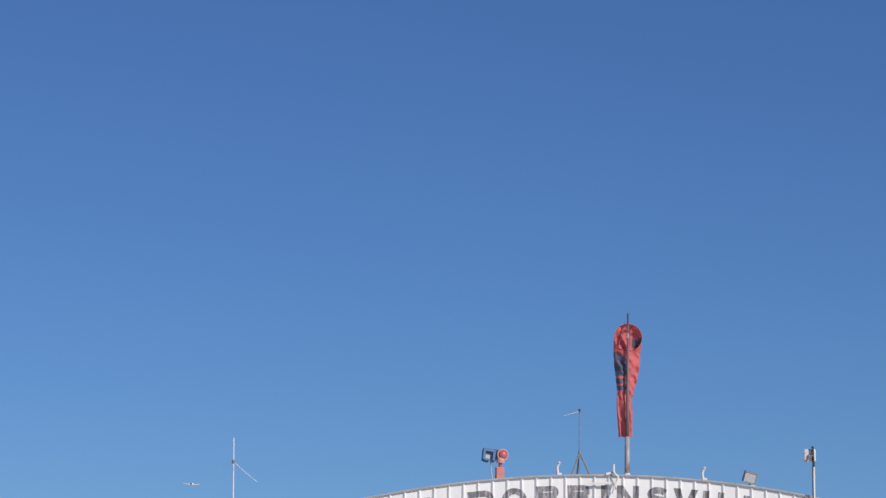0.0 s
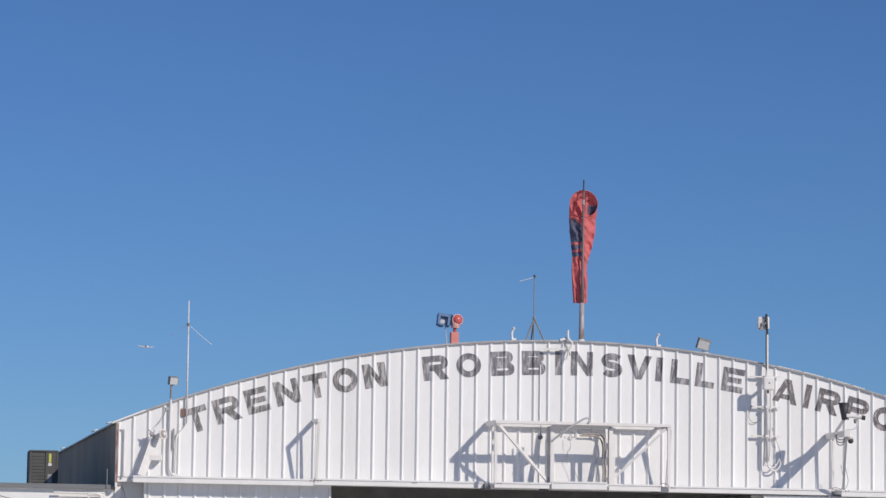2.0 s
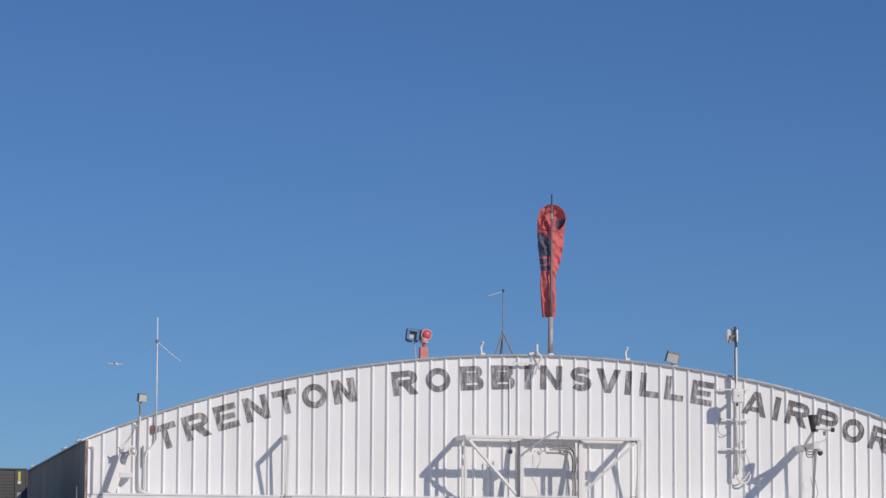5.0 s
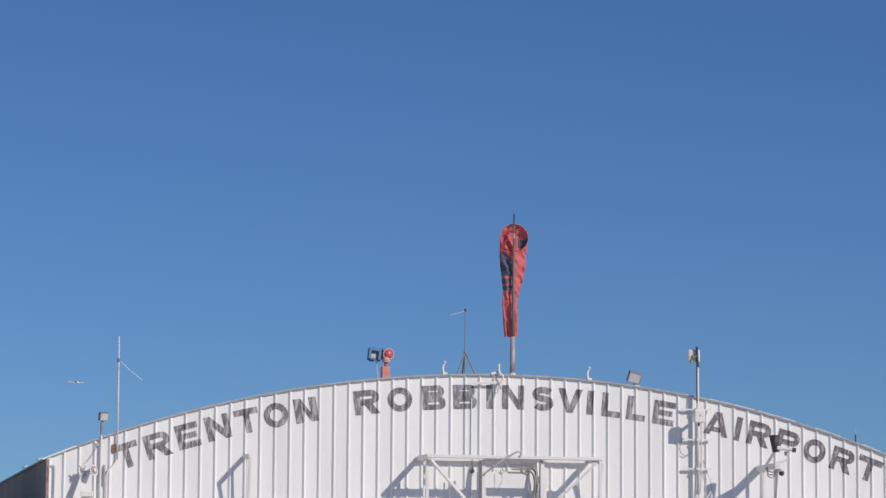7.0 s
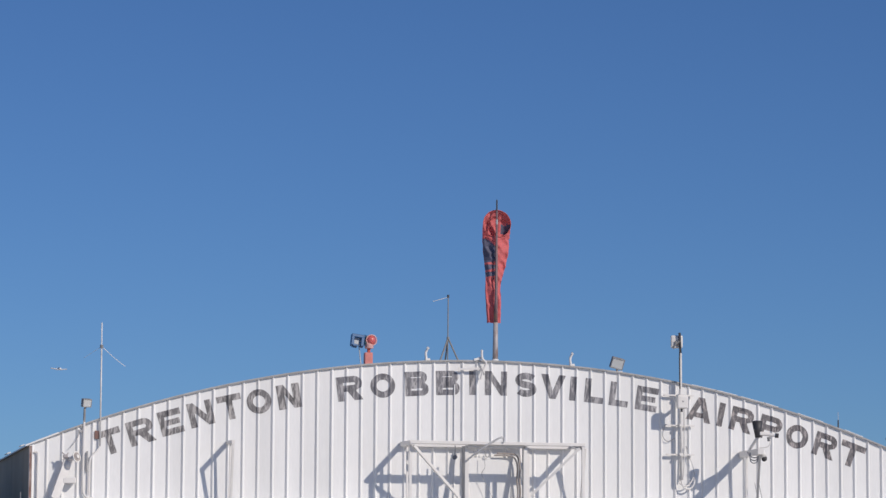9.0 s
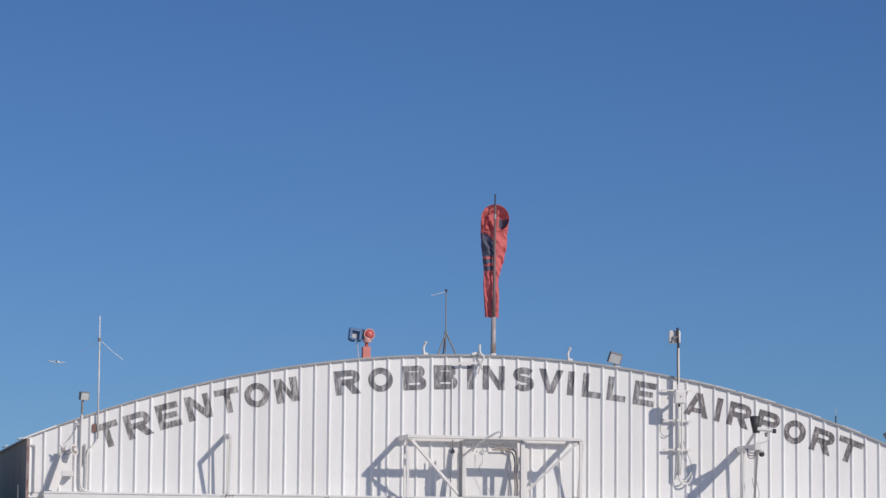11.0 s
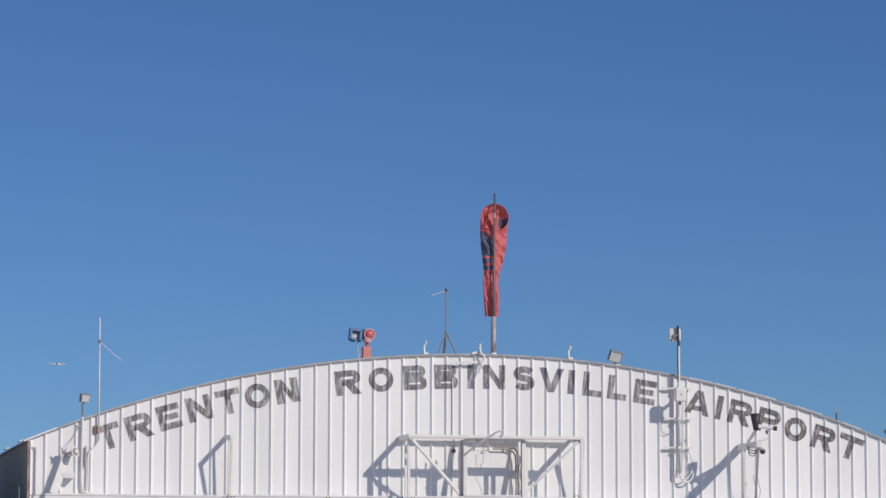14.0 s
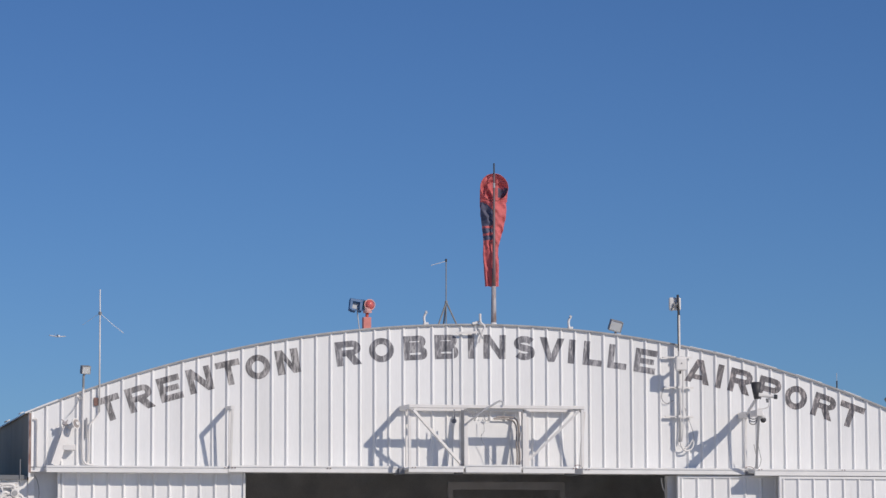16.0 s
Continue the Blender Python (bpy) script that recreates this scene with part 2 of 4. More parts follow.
ribs = [(i - 27.7) * PITCH for i in range(-2, 60)]
for x in ribs:
    x0, x1 = max(x - RIB_WIDE, WEST), min(x - RIB_WIDE + PITCH, EAST)
    if x1 - x0 > 0.1:
        ribbed("wall_panel", x0, x1, SILL, lambda v: arch(v) - 0.008, 0.0, WHITE, front)


def skin(x):
    """How far the ribbed sheet stands out at x."""
    d = abs((x / PITCH + 27.7 + 0.5) % 1 - 0.5) * PITCH
    return RIB_HIGH * min(1, max(0, (RIB_WIDE - d) / (RIB_WIDE - RIB_TOP)))


# roof: a curved sheet with thickness, its front edge flashing, and lapped eave pieces
bm = bmesh.new()
xs = np.linspace(WEST - 0.07, EAST + 0.07, 73)
rows = [[bm.verts.new((x, y, arch(x) + dz)) for x in xs] for y, dz in ((-0.03, -0.025), (-0.03, 0.004), (BACK, 0.004), (BACK, -0.025))]
for a, b in zip(rows, rows[1:] + rows[:1]):
    for i in range(72):
        bm.faces.new((a[i], a[i + 1], b[i + 1], b[i]))
for i in (0, 72):
    bm.faces.new([r[i] for r in rows])
roof = part("roof", bm, ROOF, hangar, "aged curved metal roof")
bm = bmesh.new()
rows = [[bm.verts.new((x, y, arch(x) + dz)) for x in xs] for y, dz in ((-0.058, -0.032), (-0.058, 0.0), (-0.033, 0.0), (-0.033, -0.032))]
for a, b in zip(rows, rows[1:] + rows[:1]):
    for i in range(72):
        bm.faces.new((a[i], a[i + 1], b[i + 1], b[i]))
part("edge_flashing", bm, EDGE, roof, "thin grey metal edge flashing")
for y0, y1 in ((0.9, 1.3), (3.9, 4.5), (12.2, 12.5)):
    bm = bmesh.new()
    slab(bm, Matrix.Translation((WEST - 0.06, (y0 + y1) / 2, arch(WEST) + 0.012)) @ Matrix.Rotation(radians(-20), 4, "Y"), 0.08, y1 - y0, 0.02)
    part("eave_lap", bm, TRIM, roof, "lapped white metal eave piece")

bm = bmesh.new()
for x0, x1 in ((WEST - 0.1, WEST + 0.2), (WEST + 0.2, WEST + 0.56)):
    bar(bm, (x0, -0.05, arch(x0) - 0.004), (x1, -0.05, arch(x1) - 0.004), 0.024, 0.03)
part("gable_lap", bm, TRIM, roof, "lapped white strip on the roof corner")

# lifted laps along the east run of the edge
for x0, x1, up in ((4.72, 5.28, 0.006), (5.22, 5.72, 0.014), (5.80, 6.35, 0.008), (6.28, 6.62, 0.018), (7.05, 7.62, 0.008), (8.1, 8.5, 0.012)):
    bm = bar(bmesh.new(), (x0, -0.046, arch(x0) + up * 0.5 - 0.008), (x1, -0.046, arch(x1) - 0.004), 0.016, 0.03)
    part("edge_lap", bm, TRIM, roof, "lifted white lap on the roof edge")

# side and back walls
sides = ((WEST, 1, "side_wall"), (EAST, -1, "side_wall"))
for x, s, name in sides:
    bm = block(bmesh.new(), (min(x, x + 0.12 * s), 0.145, 0), (max(x, x + 0.12 * s), BACK, arch(x) - 0.005))
    wall = part(name, bm, INSIDE, hangar)
    for k in range(12):
        y0 = 0.03 + k * 1.24
        lap = 0.006 + 0.0015 * (k % 2)
        bm = block(bmesh.new(), (x - s * lap - 0.003, y0, 4.0), (x - s * lap + 0.003, y0 + 1.239, arch(x) - 0.02))
        part("sheet", bm, SIDE, wall)
bm = block(bmesh.new(), (WEST + 0.12, BACK - 0.12, 0), (EAST - 0.12, BACK, arch(WEST)))
part("back_wall", bm, INSIDE, hangar)
bm = bmesh.new()
xs = np.linspace(WEST, EAST, 31)
a, b = [bm.verts.new((x, BACK - 0.06, arch(WEST))) for x in xs], [bm.verts.new((x, BACK - 0.06, arch(x))) for x in xs]
for i in range(1, 29):
    bm.faces.new((a[i], a[i + 1], b[i + 1], b[i]))
part("back_gable", bm, INSIDE, hangar)
bm = block(bmesh.new(), (WEST - 0.015, -0.04, 4.05), (WEST + 0.03, 0.05, arch(WEST) - 0.03))
part("corner_trim", bm, TRIM, hangar, "rust-streaked white corner trim")
bm = block(bmesh.new(), (WEST - 0.017, -0.046, 4.15), (WEST + 0.032, -0.0405, arch(WEST) - 0.05))
part("rust_seam", bm, SEAM, hangar, "rust-brown seam on the corner")

# door header in runs, with pockets at the brackets
HEAD = -0.44
runs = ((-8.78, -5.14, 4.145, 4.277, HEAD), (-5.13, -1.65, 4.165, 4.295, HEAD), (-1.54, -0.40, 4.16, 4.28, -1.0), (-0.36, 0.80, 4.158, 4.315, -1.02), (0.84, 1.93, 4.15, 4.285, -1.0), (2.25, 5.75, 4.162, 4.288, HEAD), (5.845, EAST + 0.3, 4.13, 4.265, -0.83))
for x0, x1, z0, z1, y in runs:
    bm = block(bmesh.new(), (x0, y, z0), (x1, y + 0.05, z1), 0.006)
    block(bm, (x0, y - 0.018, z1 - 0.03), (x1, y - 0.001, z1 + 0.004))
    block(bm, (x0, y + 0.051, z0 + 0.06), (x1, -0.001, z0 + 0.1))
    part("door_header", bm, TRIM, hangar)
# blocks in the header gaps; their dark blue-grey paints in the recess shade
for x0, x1, out in ((-1.645, -1.51, -0.52), (-0.398, -0.362, -0.80), (1.96, 2.16, -0.74), (5.755, 5.99, -0.36)):
    bm = block(bmesh.new(), (x0 + 0.004, out, 4.14), (x1 - 0.004, -0.05, 4.262), 0.01)
    part("header_gap_shade", bm, BLUE_GREY, hangar, "blue-grey block in a door header gap, coloured like shade")
    if x1 < 0:
        continue
    bm = tube(bmesh.new(), bend([(x0, out - 0.01, 4.275), ((x0 * 3 + x1) / 4, out - 0.012, 4.32), ((x0 + x1) / 2, out - 0.012, 4.33), ((x0 + x1 * 3) / 4, out - 0.012, 4.32), (x1, out - 0.01, 4.275)]), 0.006, 6)
    part("hanger_strap", bm, RUST, hangar, "rusty curved hanger strap")

for x, y in ((-5.2, HEAD), (-5.05, HEAD), (-3.1, HEAD), (-1.47, -1.0), (1.90, -1.0), (2.32, HEAD), (5.93, -0.83), (7.75, -0.83)):
    for dx in (0, 0.06):
        bm = tube(bmesh.new(), [(x + dx, y - 0.024, 4.252), (x + dx, y - 0.002, 4.252)], 0.011, 6)
        part("bolt", bm, RUST, hangar)

# sliding door leaves, ribbed, standing open to both sides
for x0, x1, face, top in ((-8.52, -4.73, -0.11, 4.19), (4.31, 6.49, -0.33, 4.145), (6.38, EAST - 0.1, -0.77, 4.12)):
    bm = block(bmesh.new(), (x0, face + 0.01, 0.03), (x1, face + 0.07, top))
    leaf = part("sliding_door", bm, WHITE, hangar, "white ribbed sliding door leaf")
    n = int((x1 - x0 - 0.1) / PITCH)
    step = (x1 - x0 - 0.1) / n
    for k in range(n):
        ribbed("door_panel", x0 + 0.05 + k * step, x0 + 0.05 + (k + 1) * step, 0.05, lambda v: top - 0.055, face, WHITE, leaf)
    bm = bmesh.new()
    for lo, hi in (((x0, face - 0.04, 0.03), (x0 + 0.05, face + 0.009, top)), ((x1 - 0.05, face - 0.04, 0.03), (x1, face + 0.009, top)), ((x0 + 0.051, face - 0.035, top - 0.055), (x1 - 0.051, face + 0.009, top))):
        block(bm, lo, hi, 0.005)
    part("door_frame", bm, TRIM, leaf)
bm = block(bmesh.new(), (4.17, -0.10, 0), (4.46, 0.1, 4.15), 0.01)
tube(bm, bend([(4.1, 0.1, 4.1), (4.13, 0.09, 3.9), (4.2, 0.1, 3.7), (4.2, 0.1, 3.0)]), 0.012)
part("door_post", bm, STEEL_WHITE, hangar, "white steel door post")
bm = block(bmesh.new(), (-9.08, 0.25, 0), (-8.2, 0.28, 4.18))
part("jamb_panel", bm, WHITE, hangar)

# an inner frame hung under the roof, seen through the open door
bm = bmesh.new()
block(bm, (1.33, 7.9, 4.10), (4.12, 8.0, 4.28))
block(bm, (1.33, 7.9, 0.0), (1.45, 8.0, 4.099))
block(bm, (4.0, 7.9, 0.0), (4.12, 8.0, 4.099))
part("inner_frame", bm, INNER_FRAME, hangar, "pale timber frame inside the hangar")
for k in range(4):
    y = 3 + k * 3.4
    bm = bmesh.new()
    line = [(x, y, arch(x) - 0.28) for x in np.linspace(WEST + 0.3, EAST - 0.3, 17)]
    tube(bm, line, 0.06, 6)
    part("roof_truss", bm, DARK, hangar)

# painted lettering, following the arch and the ribs
WORDS = (("T", -7.48, 0.51), ("R", -6.865, 0.53), ("E", -6.26, 0.47), ("N", -5.65, 0.5), ("T", -5.05, 0.5), ("O", -4.46, 0.51), ("N", -3.845, 0.475),
         ("R", -2.585, 0.53), ("O", -1.89, 0.52), ("B", -1.18, 0.5), ("B", -0.52, 0.5), ("I", 0.0, 0.13), ("N", 0.50, 0.47), ("S", 1.14, 0.46), ("V", 1.72, 0.53), ("I", 2.15, 0.13), ("L", 2.61, 0.41), ("L", 3.15, 0.41), ("E", 3.75, 0.47),
         ("A", 4.91, 0.55), ("I", 5.37, 0.13), ("R", 5.83, 0.5), ("P", 6.46, 0.5), ("O", 7.05, 0.5), ("R", 7.67, 0.5), ("T", 8.255, 0.56))
CAP, DROP = 0.50, 0.47
STROKE = 0.127
SHIFT = {-7.48: -0.045, -6.865: -0.035, -6.26: -0.015, 7.67: 0.012, 8.255: 0.032}
HEAVY = {-3.845: 0.152, -2.585: 0.138, -1.18: 0.132, -0.52: 0.134, 1.14: 0.136}


def arc(cx, cy, rx, ry, a0, a1, n=10):
    return [(cx + rx * math.cos(radians(a0 + (a1 - a0) * k / n)), cy + ry * math.sin(radians(a0 + (a1 - a0) * k / n))) for k in range(n + 1)]


def outlines(sign, w, h, t):
    """The closed outlines of a heavy capital of width w, height h and stroke t, holes included."""
    if sign == "I":
        return [[(0, 0), (w, 0), (w, h), (0, h)]]
    if sign == "L":
        return [[(0, 0), (w, 0), (w, t), (t, t), (t, h), (0, h)]]
    if sign == "T":
        a, b = (w - t) / 2, (w + t) / 2
        return [[(a, 0), (b, 0), (b, h - t), (w, h - t), (w, h), (0, h), (0, h - t), (a, h - t)]]
    if sign == "E":
        m0, m1 = (h - t * 0.9) / 2, (h + t * 0.9) / 2
        return [[(0, 0), (w, 0), (w, t), (t, t), (t, m0), (w * 0.9, m0), (w * 0.9, m1), (t, m1), (t, h - t), (w, h - t), (w, h), (0, h)]]
    if sign == "N":
        d = h * 0.40
        return [[(0, 0), (t, 0), (t, h - d), (w - t, 0), (w, 0), (w, h), (w - t, h), (w - t, d), (t, h), (0, h)]]
    if sign == "V":
        k = t * 1.12
        return [[(w / 2 - t * 0.55, 0), (w / 2 + t * 0.55, 0), (w, h), (w - k, h), (w / 2, h * 0.32), (k, h), (0, h)]]
    if sign == "A":
        k = t * 1.12
        return [[(0, 0), (k, 0), (k + 0.03, h * 0.16), (w - k - 0.03, h * 0.16), (w - k, 0), (w, 0), (w / 2 + t * 0.55, h), (w / 2 - t * 0.55, h)],
                [(w * 0.37, h * 0.36), (w * 0.63, h * 0.36), (w / 2, h * 0.70)]]
    if sign == "O":
        return [arc(w / 2, h / 2, w / 2, h / 2, 0, 345, 23), arc(w / 2, h / 2, w / 2 - t, h / 2 - t, 0, 345, 23)]
    if sign in "PR":
        r, low = (h * 0.62) / 2, h * 0.38
        cy, cx, q = h - r, w - r * 1.05, t * 0.92
        bowl = arc(cx, cy, r * 1.05, r, -90, 90)
        hole = [(t, low + q), *arc(cx - 0.01, cy, r * 1.05 - t + 0.01, r - q, -90, 90), (t, h - q)]
        if sign == "P":
            return [[(0, 0), (t, 0), (t, low), *bowl, (0, h)], hole]
        return [[(0, 0), (t, 0), (t, low), (w * 0.42, low), (w - t * 1.3, 0), (w, 0), (w * 0.74, low + 0.015), *bowl[3:], (0, h)], hole]
    if sign == "B":
        r0, r1, q = h * 0.27, h * 0.25, t * 0.85
        return [[(0, 0), *arc(w - r0, r0, r0, r0, -90, 62), *arc(w - r1 - 0.025, h - r1, r1, r1, -50, 90), (0, h)],
                [(t, q), *arc(w - r0 - 0.01, r0 - 0.004, r0 - t + 0.01, r0 - q, -90, 90, 6), (t, 2 * r0 - q - 0.008)],
                [(t, h - 2 * r1 + q + 0.008), *arc(w - r1 - 0.035, h - r1 + 0.004, r1 - t + 0.01, r1 - q, -90, 90, 6), (t, h - q)]]
    # S: a ribbon along two joined bows
    rx, ry = (w - t) / 2, (h - t) / 4
    line = arc(w / 2, h - t / 2 - ry, rx, ry, 28, 270, 14) + arc(w / 2, t / 2 + ry, rx, ry, 90, -152, 14)[1:]
    left, right = [], []
    for k, p in enumerate(line):
        a, b = line[max(k - 1, 0)], line[min(k + 1, len(line) - 1)]
        d = math.hypot(b[0] - a[0], b[1] - a[1])
        nx, ny = -(b[1] - a[1]) / d * t / 2, (b[0] - a[0]) / d * t / 2
        left.append((p[0] + nx, p[1] + ny))
        right.append((p[0] - nx, p[1] - ny))
    return [left + right[::-1]]


for sign, x, wide in WORDS:
    drawn = bpy.data.curves.new("letter", "CURVE")
    drawn.dimensions, drawn.fill_mode = "2D", "BOTH"
    for loop in outlines(sign, wide, CAP, HEAVY.get(x, STROKE)):
        spline = drawn.splines.new("POLY")
        spline.points.add(len(loop) - 1)
        for p, (u, v) in zip(spline.points, loop):
            p.co = (u, v, 0, 1)
        spline.use_cyclic_u = True
    holder = bpy.data.objects.new("letter", drawn)
    scene.collection.objects.link(holder)
    bpy.context.view_layer.update()
    flat = bpy.data.meshes.new_from_object(holder.evaluated_get(bpy.context.evaluated_depsgraph_get()))
    bpy.data.objects.remove(holder)
    bm = bmesh.new()
    bm.from_mesh(flat)
    bmesh.ops.remove_doubles(bm, verts=bm.verts, dist=1e-5)
    us, vs = [v.co.x for v in bm.verts], [v.co.y for v in bm.verts]
    u0, du, v0, dv = (min(us) + max(us)) / 2, max(us) - min(us), (min(vs) + max(vs)) / 2, max(vs) - min(vs)
    lean = math.asin((x - MID) / (RADIUS - DROP))
    middle = Vector((MID + (RADIUS - DROP) * math.sin(lean), 0, APEX - RADIUS + (RADIUS - DROP) * math.cos(lean) + SHIFT.get(x, 0)))
    for v in bm.verts:
        a, b = (v.co.x - u0) / du * wide, (v.co.y - v0) / dv * CAP
        v.co = middle + Vector((a * math.cos(lean) + b * math.sin(lean), 0, -a * math.sin(lean) + b * math.cos(lean)))
    for r in ribs:
        for d in (-RIB_WIDE, -RIB_TOP, RIB_TOP, RIB_WIDE):
            if abs(r + d - x) < wide:
                bmesh.ops.bisect_plane(bm, geom=bm.verts[:] + bm.edges[:] + bm.faces[:], plane_co=(r + d, 0, 0), plane_no=(1, 0, 0), dist=1e-5)
    for v in bm.verts:
        v.co.y = -skin(v.co.x) - 0.004
    part("letter", bm, WORN_LETTER if x < -3 else RED_WORN_LETTER if x > 4.5 else LETTER, front, ("badly faded mid-grey painted capital letter " if x < -3 else "faded dark grey painted capital letter ") + sign)
bm = block(bmesh.new(), (-7.80, -0.044, 5.50), (-7.71, -0.038, 5.66))
part("rust_patch", bm, RUST, front, "rust-brown patch beside the first letter")

# flat access board and a conduit on the front wall
bm = block(bmesh.new(), (-0.22, -0.06, 4.29), (0.80, -0.036, 5.25), 0.006)
part("access_board", bm, WHITE, front, "flat white access board")
bm = tube(bmesh.new(), [(-0.385, -0.02, 4.3), (-0.385, -0.02, 6.75)], 0.014)
part("wall_conduit", bm, WHITE, front)

# ---- brackets on the header ----
OUT = -0.98
frame_ob = thing("door_track_frame", 0.3, OUT, 4.26, "white welded steel outrigger frame standing on the door header", "steel frame")
bm = block(bmesh.new(), (-1.53, OUT - 0.02, 5.465), (2.15, OUT + 0.13, 5.53), 0.006)
part("top_rail", bm, STEEL_WHITE, frame_ob)
bm = block(bmesh.new(), (-0.3, OUT + 0.10, 5.41), (0.90, OUT + 0.2, 5.463))
part("lower_rail", bm, STEEL_WHITE, frame_ob)
bm = block(bmesh.new(), (-1.5, -0.15, 5.45), (2.1, -0.065, 5.55), 0.005)
part("ledger", bm, STEEL_WHITE, frame_ob)
for x, stand in ((-1.49, -0.86), (2.10, OUT)):
    bm = bar(bmesh.new(), (x, OUT, 5.485), (x, -0.03, 5.50), 0.07, 0.09)
    part("wall_arm", bm, STEEL_WHITE, frame_ob)
    for y0, y1, w in ((stand, stand, 0.055), (-0.56, -0.56, 0.04) if x < 0 else (-0.58, -0.26, 0.05)):
        px = x + (0.15 if y0 == -0.58 else 0)
        bm = bar(bmesh.new(), (px, y0, 5.445), (px, y1, 4.28), w, 0.05)
        part("post", bm, STEEL_WHITE, frame_ob)
for x, stand, deep in ((-0.305, -0.81, 0.30), (0.905, -0.88, 0.12)):
    bm = block(bmesh.new(), (x - 0.035, stand, 4.29), (x + 0.045, stand + 0.03, 5.455), 0.004)
    post = part("web_post", bm, STEEL_WHITE, frame_ob)
    # grey in place of the frame's white stands in for the web's shaded face
    bm = block(bmesh.new(), (x - 0.035, stand + 0.031, 4.29), (x - 0.022, stand + deep, 5.445))
    part("web", bm, CABLE, post, "steel web plate, its shade deepened by a grey colour")
    bm = bar(bmesh.new(), (x + 0.085, -0.22, 5.48), (x + 0.085, -0.61, 4.29), 0.085, 0.05)
    part("leaning_post", bm, STEEL_WHITE, frame_ob)
bm = block(bmesh.new(), (0.965, -0.80, 4.29), (1.02, -0.74, 5.43), 0.004)
part("inner_post", bm, STEEL_WHITE, frame_ob)
bm = bmesh.new()
corners = [bm.verts.new((2.135 + dx, OUT + 0.02, z)) for dx, z in ((-0.24, 5.46), (0.01, 5.46), (0.01, 5.365))]
face = bm.faces.new(corners)
for v in bmesh.ops.extrude_face_region(bm, geom=[face])["geom"]:
    if isinstance(v, bmesh.types.BMVert):
        v.co.y += 0.012
part("gusset", bm, CABLE, frame_ob, "grey triangular gusset plate")
bm = tube(bmesh.new(), [(-0.50, -0.62, 5.22), (-0.50, -0.52, 5.22)], 0.045, 10)
bar(bm, (-0.50, -0.60, 5.25), (-0.50, -0.60, 5.46), 0.02, 0.02)
part("pulley", bm, BLUE_GREY, frame_ob, "grey hanging pulley")
for p, q in (((-1.44, OUT + 0.03, 5.425), (-0.38, OUT + 0.3, 4.34)), ((2.04, OUT + 0.03, 5.425), (0.95, OUT + 0.3, 4.34))):
    bm = bar(bmesh.new(), p, q, 0.065, 0.05)
    part("diagonal_brace", bm, STEEL_WHITE, frame_ob)
bm = tube(bmesh.new(), bend([(0.42, OUT - 0.05, 5.52), (0.40, OUT - 0.05, 5.61), (0.30, OUT - 0.05, 5.59), (0.02, OUT - 0.02, 5.42), (-0.16, OUT + 0.04, 5.28), (-0.30, OUT + 0.12, 5.16)]), 0.020)
part("cable_pipe", bm, GALV, frame_ob, "bent grey pipe lashed across the frame")
bm = tube(bmesh.new(), bend([(0.2, -0.2, 5.3), (0.22, -0.22, 5.05), (0.16, -0.2, 4.9), (0.3, -0.2, 4.6), (0.42, -0.25, 4.32)]), 0.005)
part("loose_cable", bm, CABLE, frame_ob)
for dx, dz, r in ((0.02, 0.0, 0.016), (0.075, 0.04, 0.02)):
    bm = tube(bmesh.new(), bend([(0.42 + dx, -0.14, 5.30 + dz), (0.74 + dx, -0.14, 5.29 + dz), (0.86 + dx, -0.15, 5.22 + dz), (0.905 + dx, -0.15, 5.05), (0.895 + dx, -0.16, 4.8), (0.915 + dx, -0.15, 4.55), (0.895 + dx, -0.15, 4.26)]), r)
    part("riser_cable", bm, BROWN, frame_ob, "weathered brown cable bundle")
for x, drop in ((0.05, 0.03), (0.29, 0.08)):
    bm = tube(bmesh.new(), bend([(x - 0.05, -0.13, 5.38), (x - 0.03, -0.13, 5.36 - drop), (x + 0.03, -0.13, 5.35 - drop), (x + 0.05, -0.13, 5.38)]), 0.01, 6)
    part("cable_loop", bm, CABLE, frame_ob)


def bracket(x, z, out, post_xs, wide=0.07, skew=0.0):
    """A lone outrigger: arm from the wall, posts down to the header."""
    ob = thing("wall_bracket", x, -0.03, z, "white steel outrigger bracket fixed to the gable wall", "bracket", "door track brackets")
    part("arm", bar(bmesh.new(), (x + skew, -0.03, z), (x, -out, z - 0.02), wide, wide), STEEL_WHITE, ob)
    for y0, y1 in post_xs:
        part("post", bar(bmesh.new(), (x + (0 if y0 < -1 else skew), y0, z - 0.04), (x + (0.24 if y0 < -1 else skew), y1, 4.27), 0.045, 0.045), INNER_FRAME if y0 < -1 else STEEL_WHITE, ob)
    return ob


bracket(-5.09, 5.47, 0.72, ((-0.70, -0.46), (-0.36, -0.3)))
boom = bracket(5.71, 5.41, 1.60, ((-1.55, -0.60), (-0.35, -0.3)), 0.12, 0.11)
part("gusset", bar(bmesh.new(), (5.785, -0.60, 5.46), (5.735, -1.27, 5.68), 0.02, 0.08), STEEL_WHITE, boom)

# ---- camera boom fittings ----
speaker = thing("horn_loudspeaker", 5.74, -1.32, 5.5, "dark grey horn loudspeaker pointing up from a white boom", "loudspeaker")
bm = cone(bmesh.new(), (5.745, -1.32, 5.69), (5.73, -1.32, 6.03), 0.058, 0.112)
part("horn", bm, DARK, speaker, smooth=True)
bm = tube(bmesh.new(), [(5.745, -1.32, 5.46), (5.745, -1.32, 5.69)], 0.018)
part("stem", bm, STEEL_WHITE, speaker)
bm = bmesh.new()
cone(bm, (5.73, -1.32, 6.031), (5.73, -1.32, 6.042), 0.106, 0.06)
part("mouth_cover", bm, GREY, speaker)
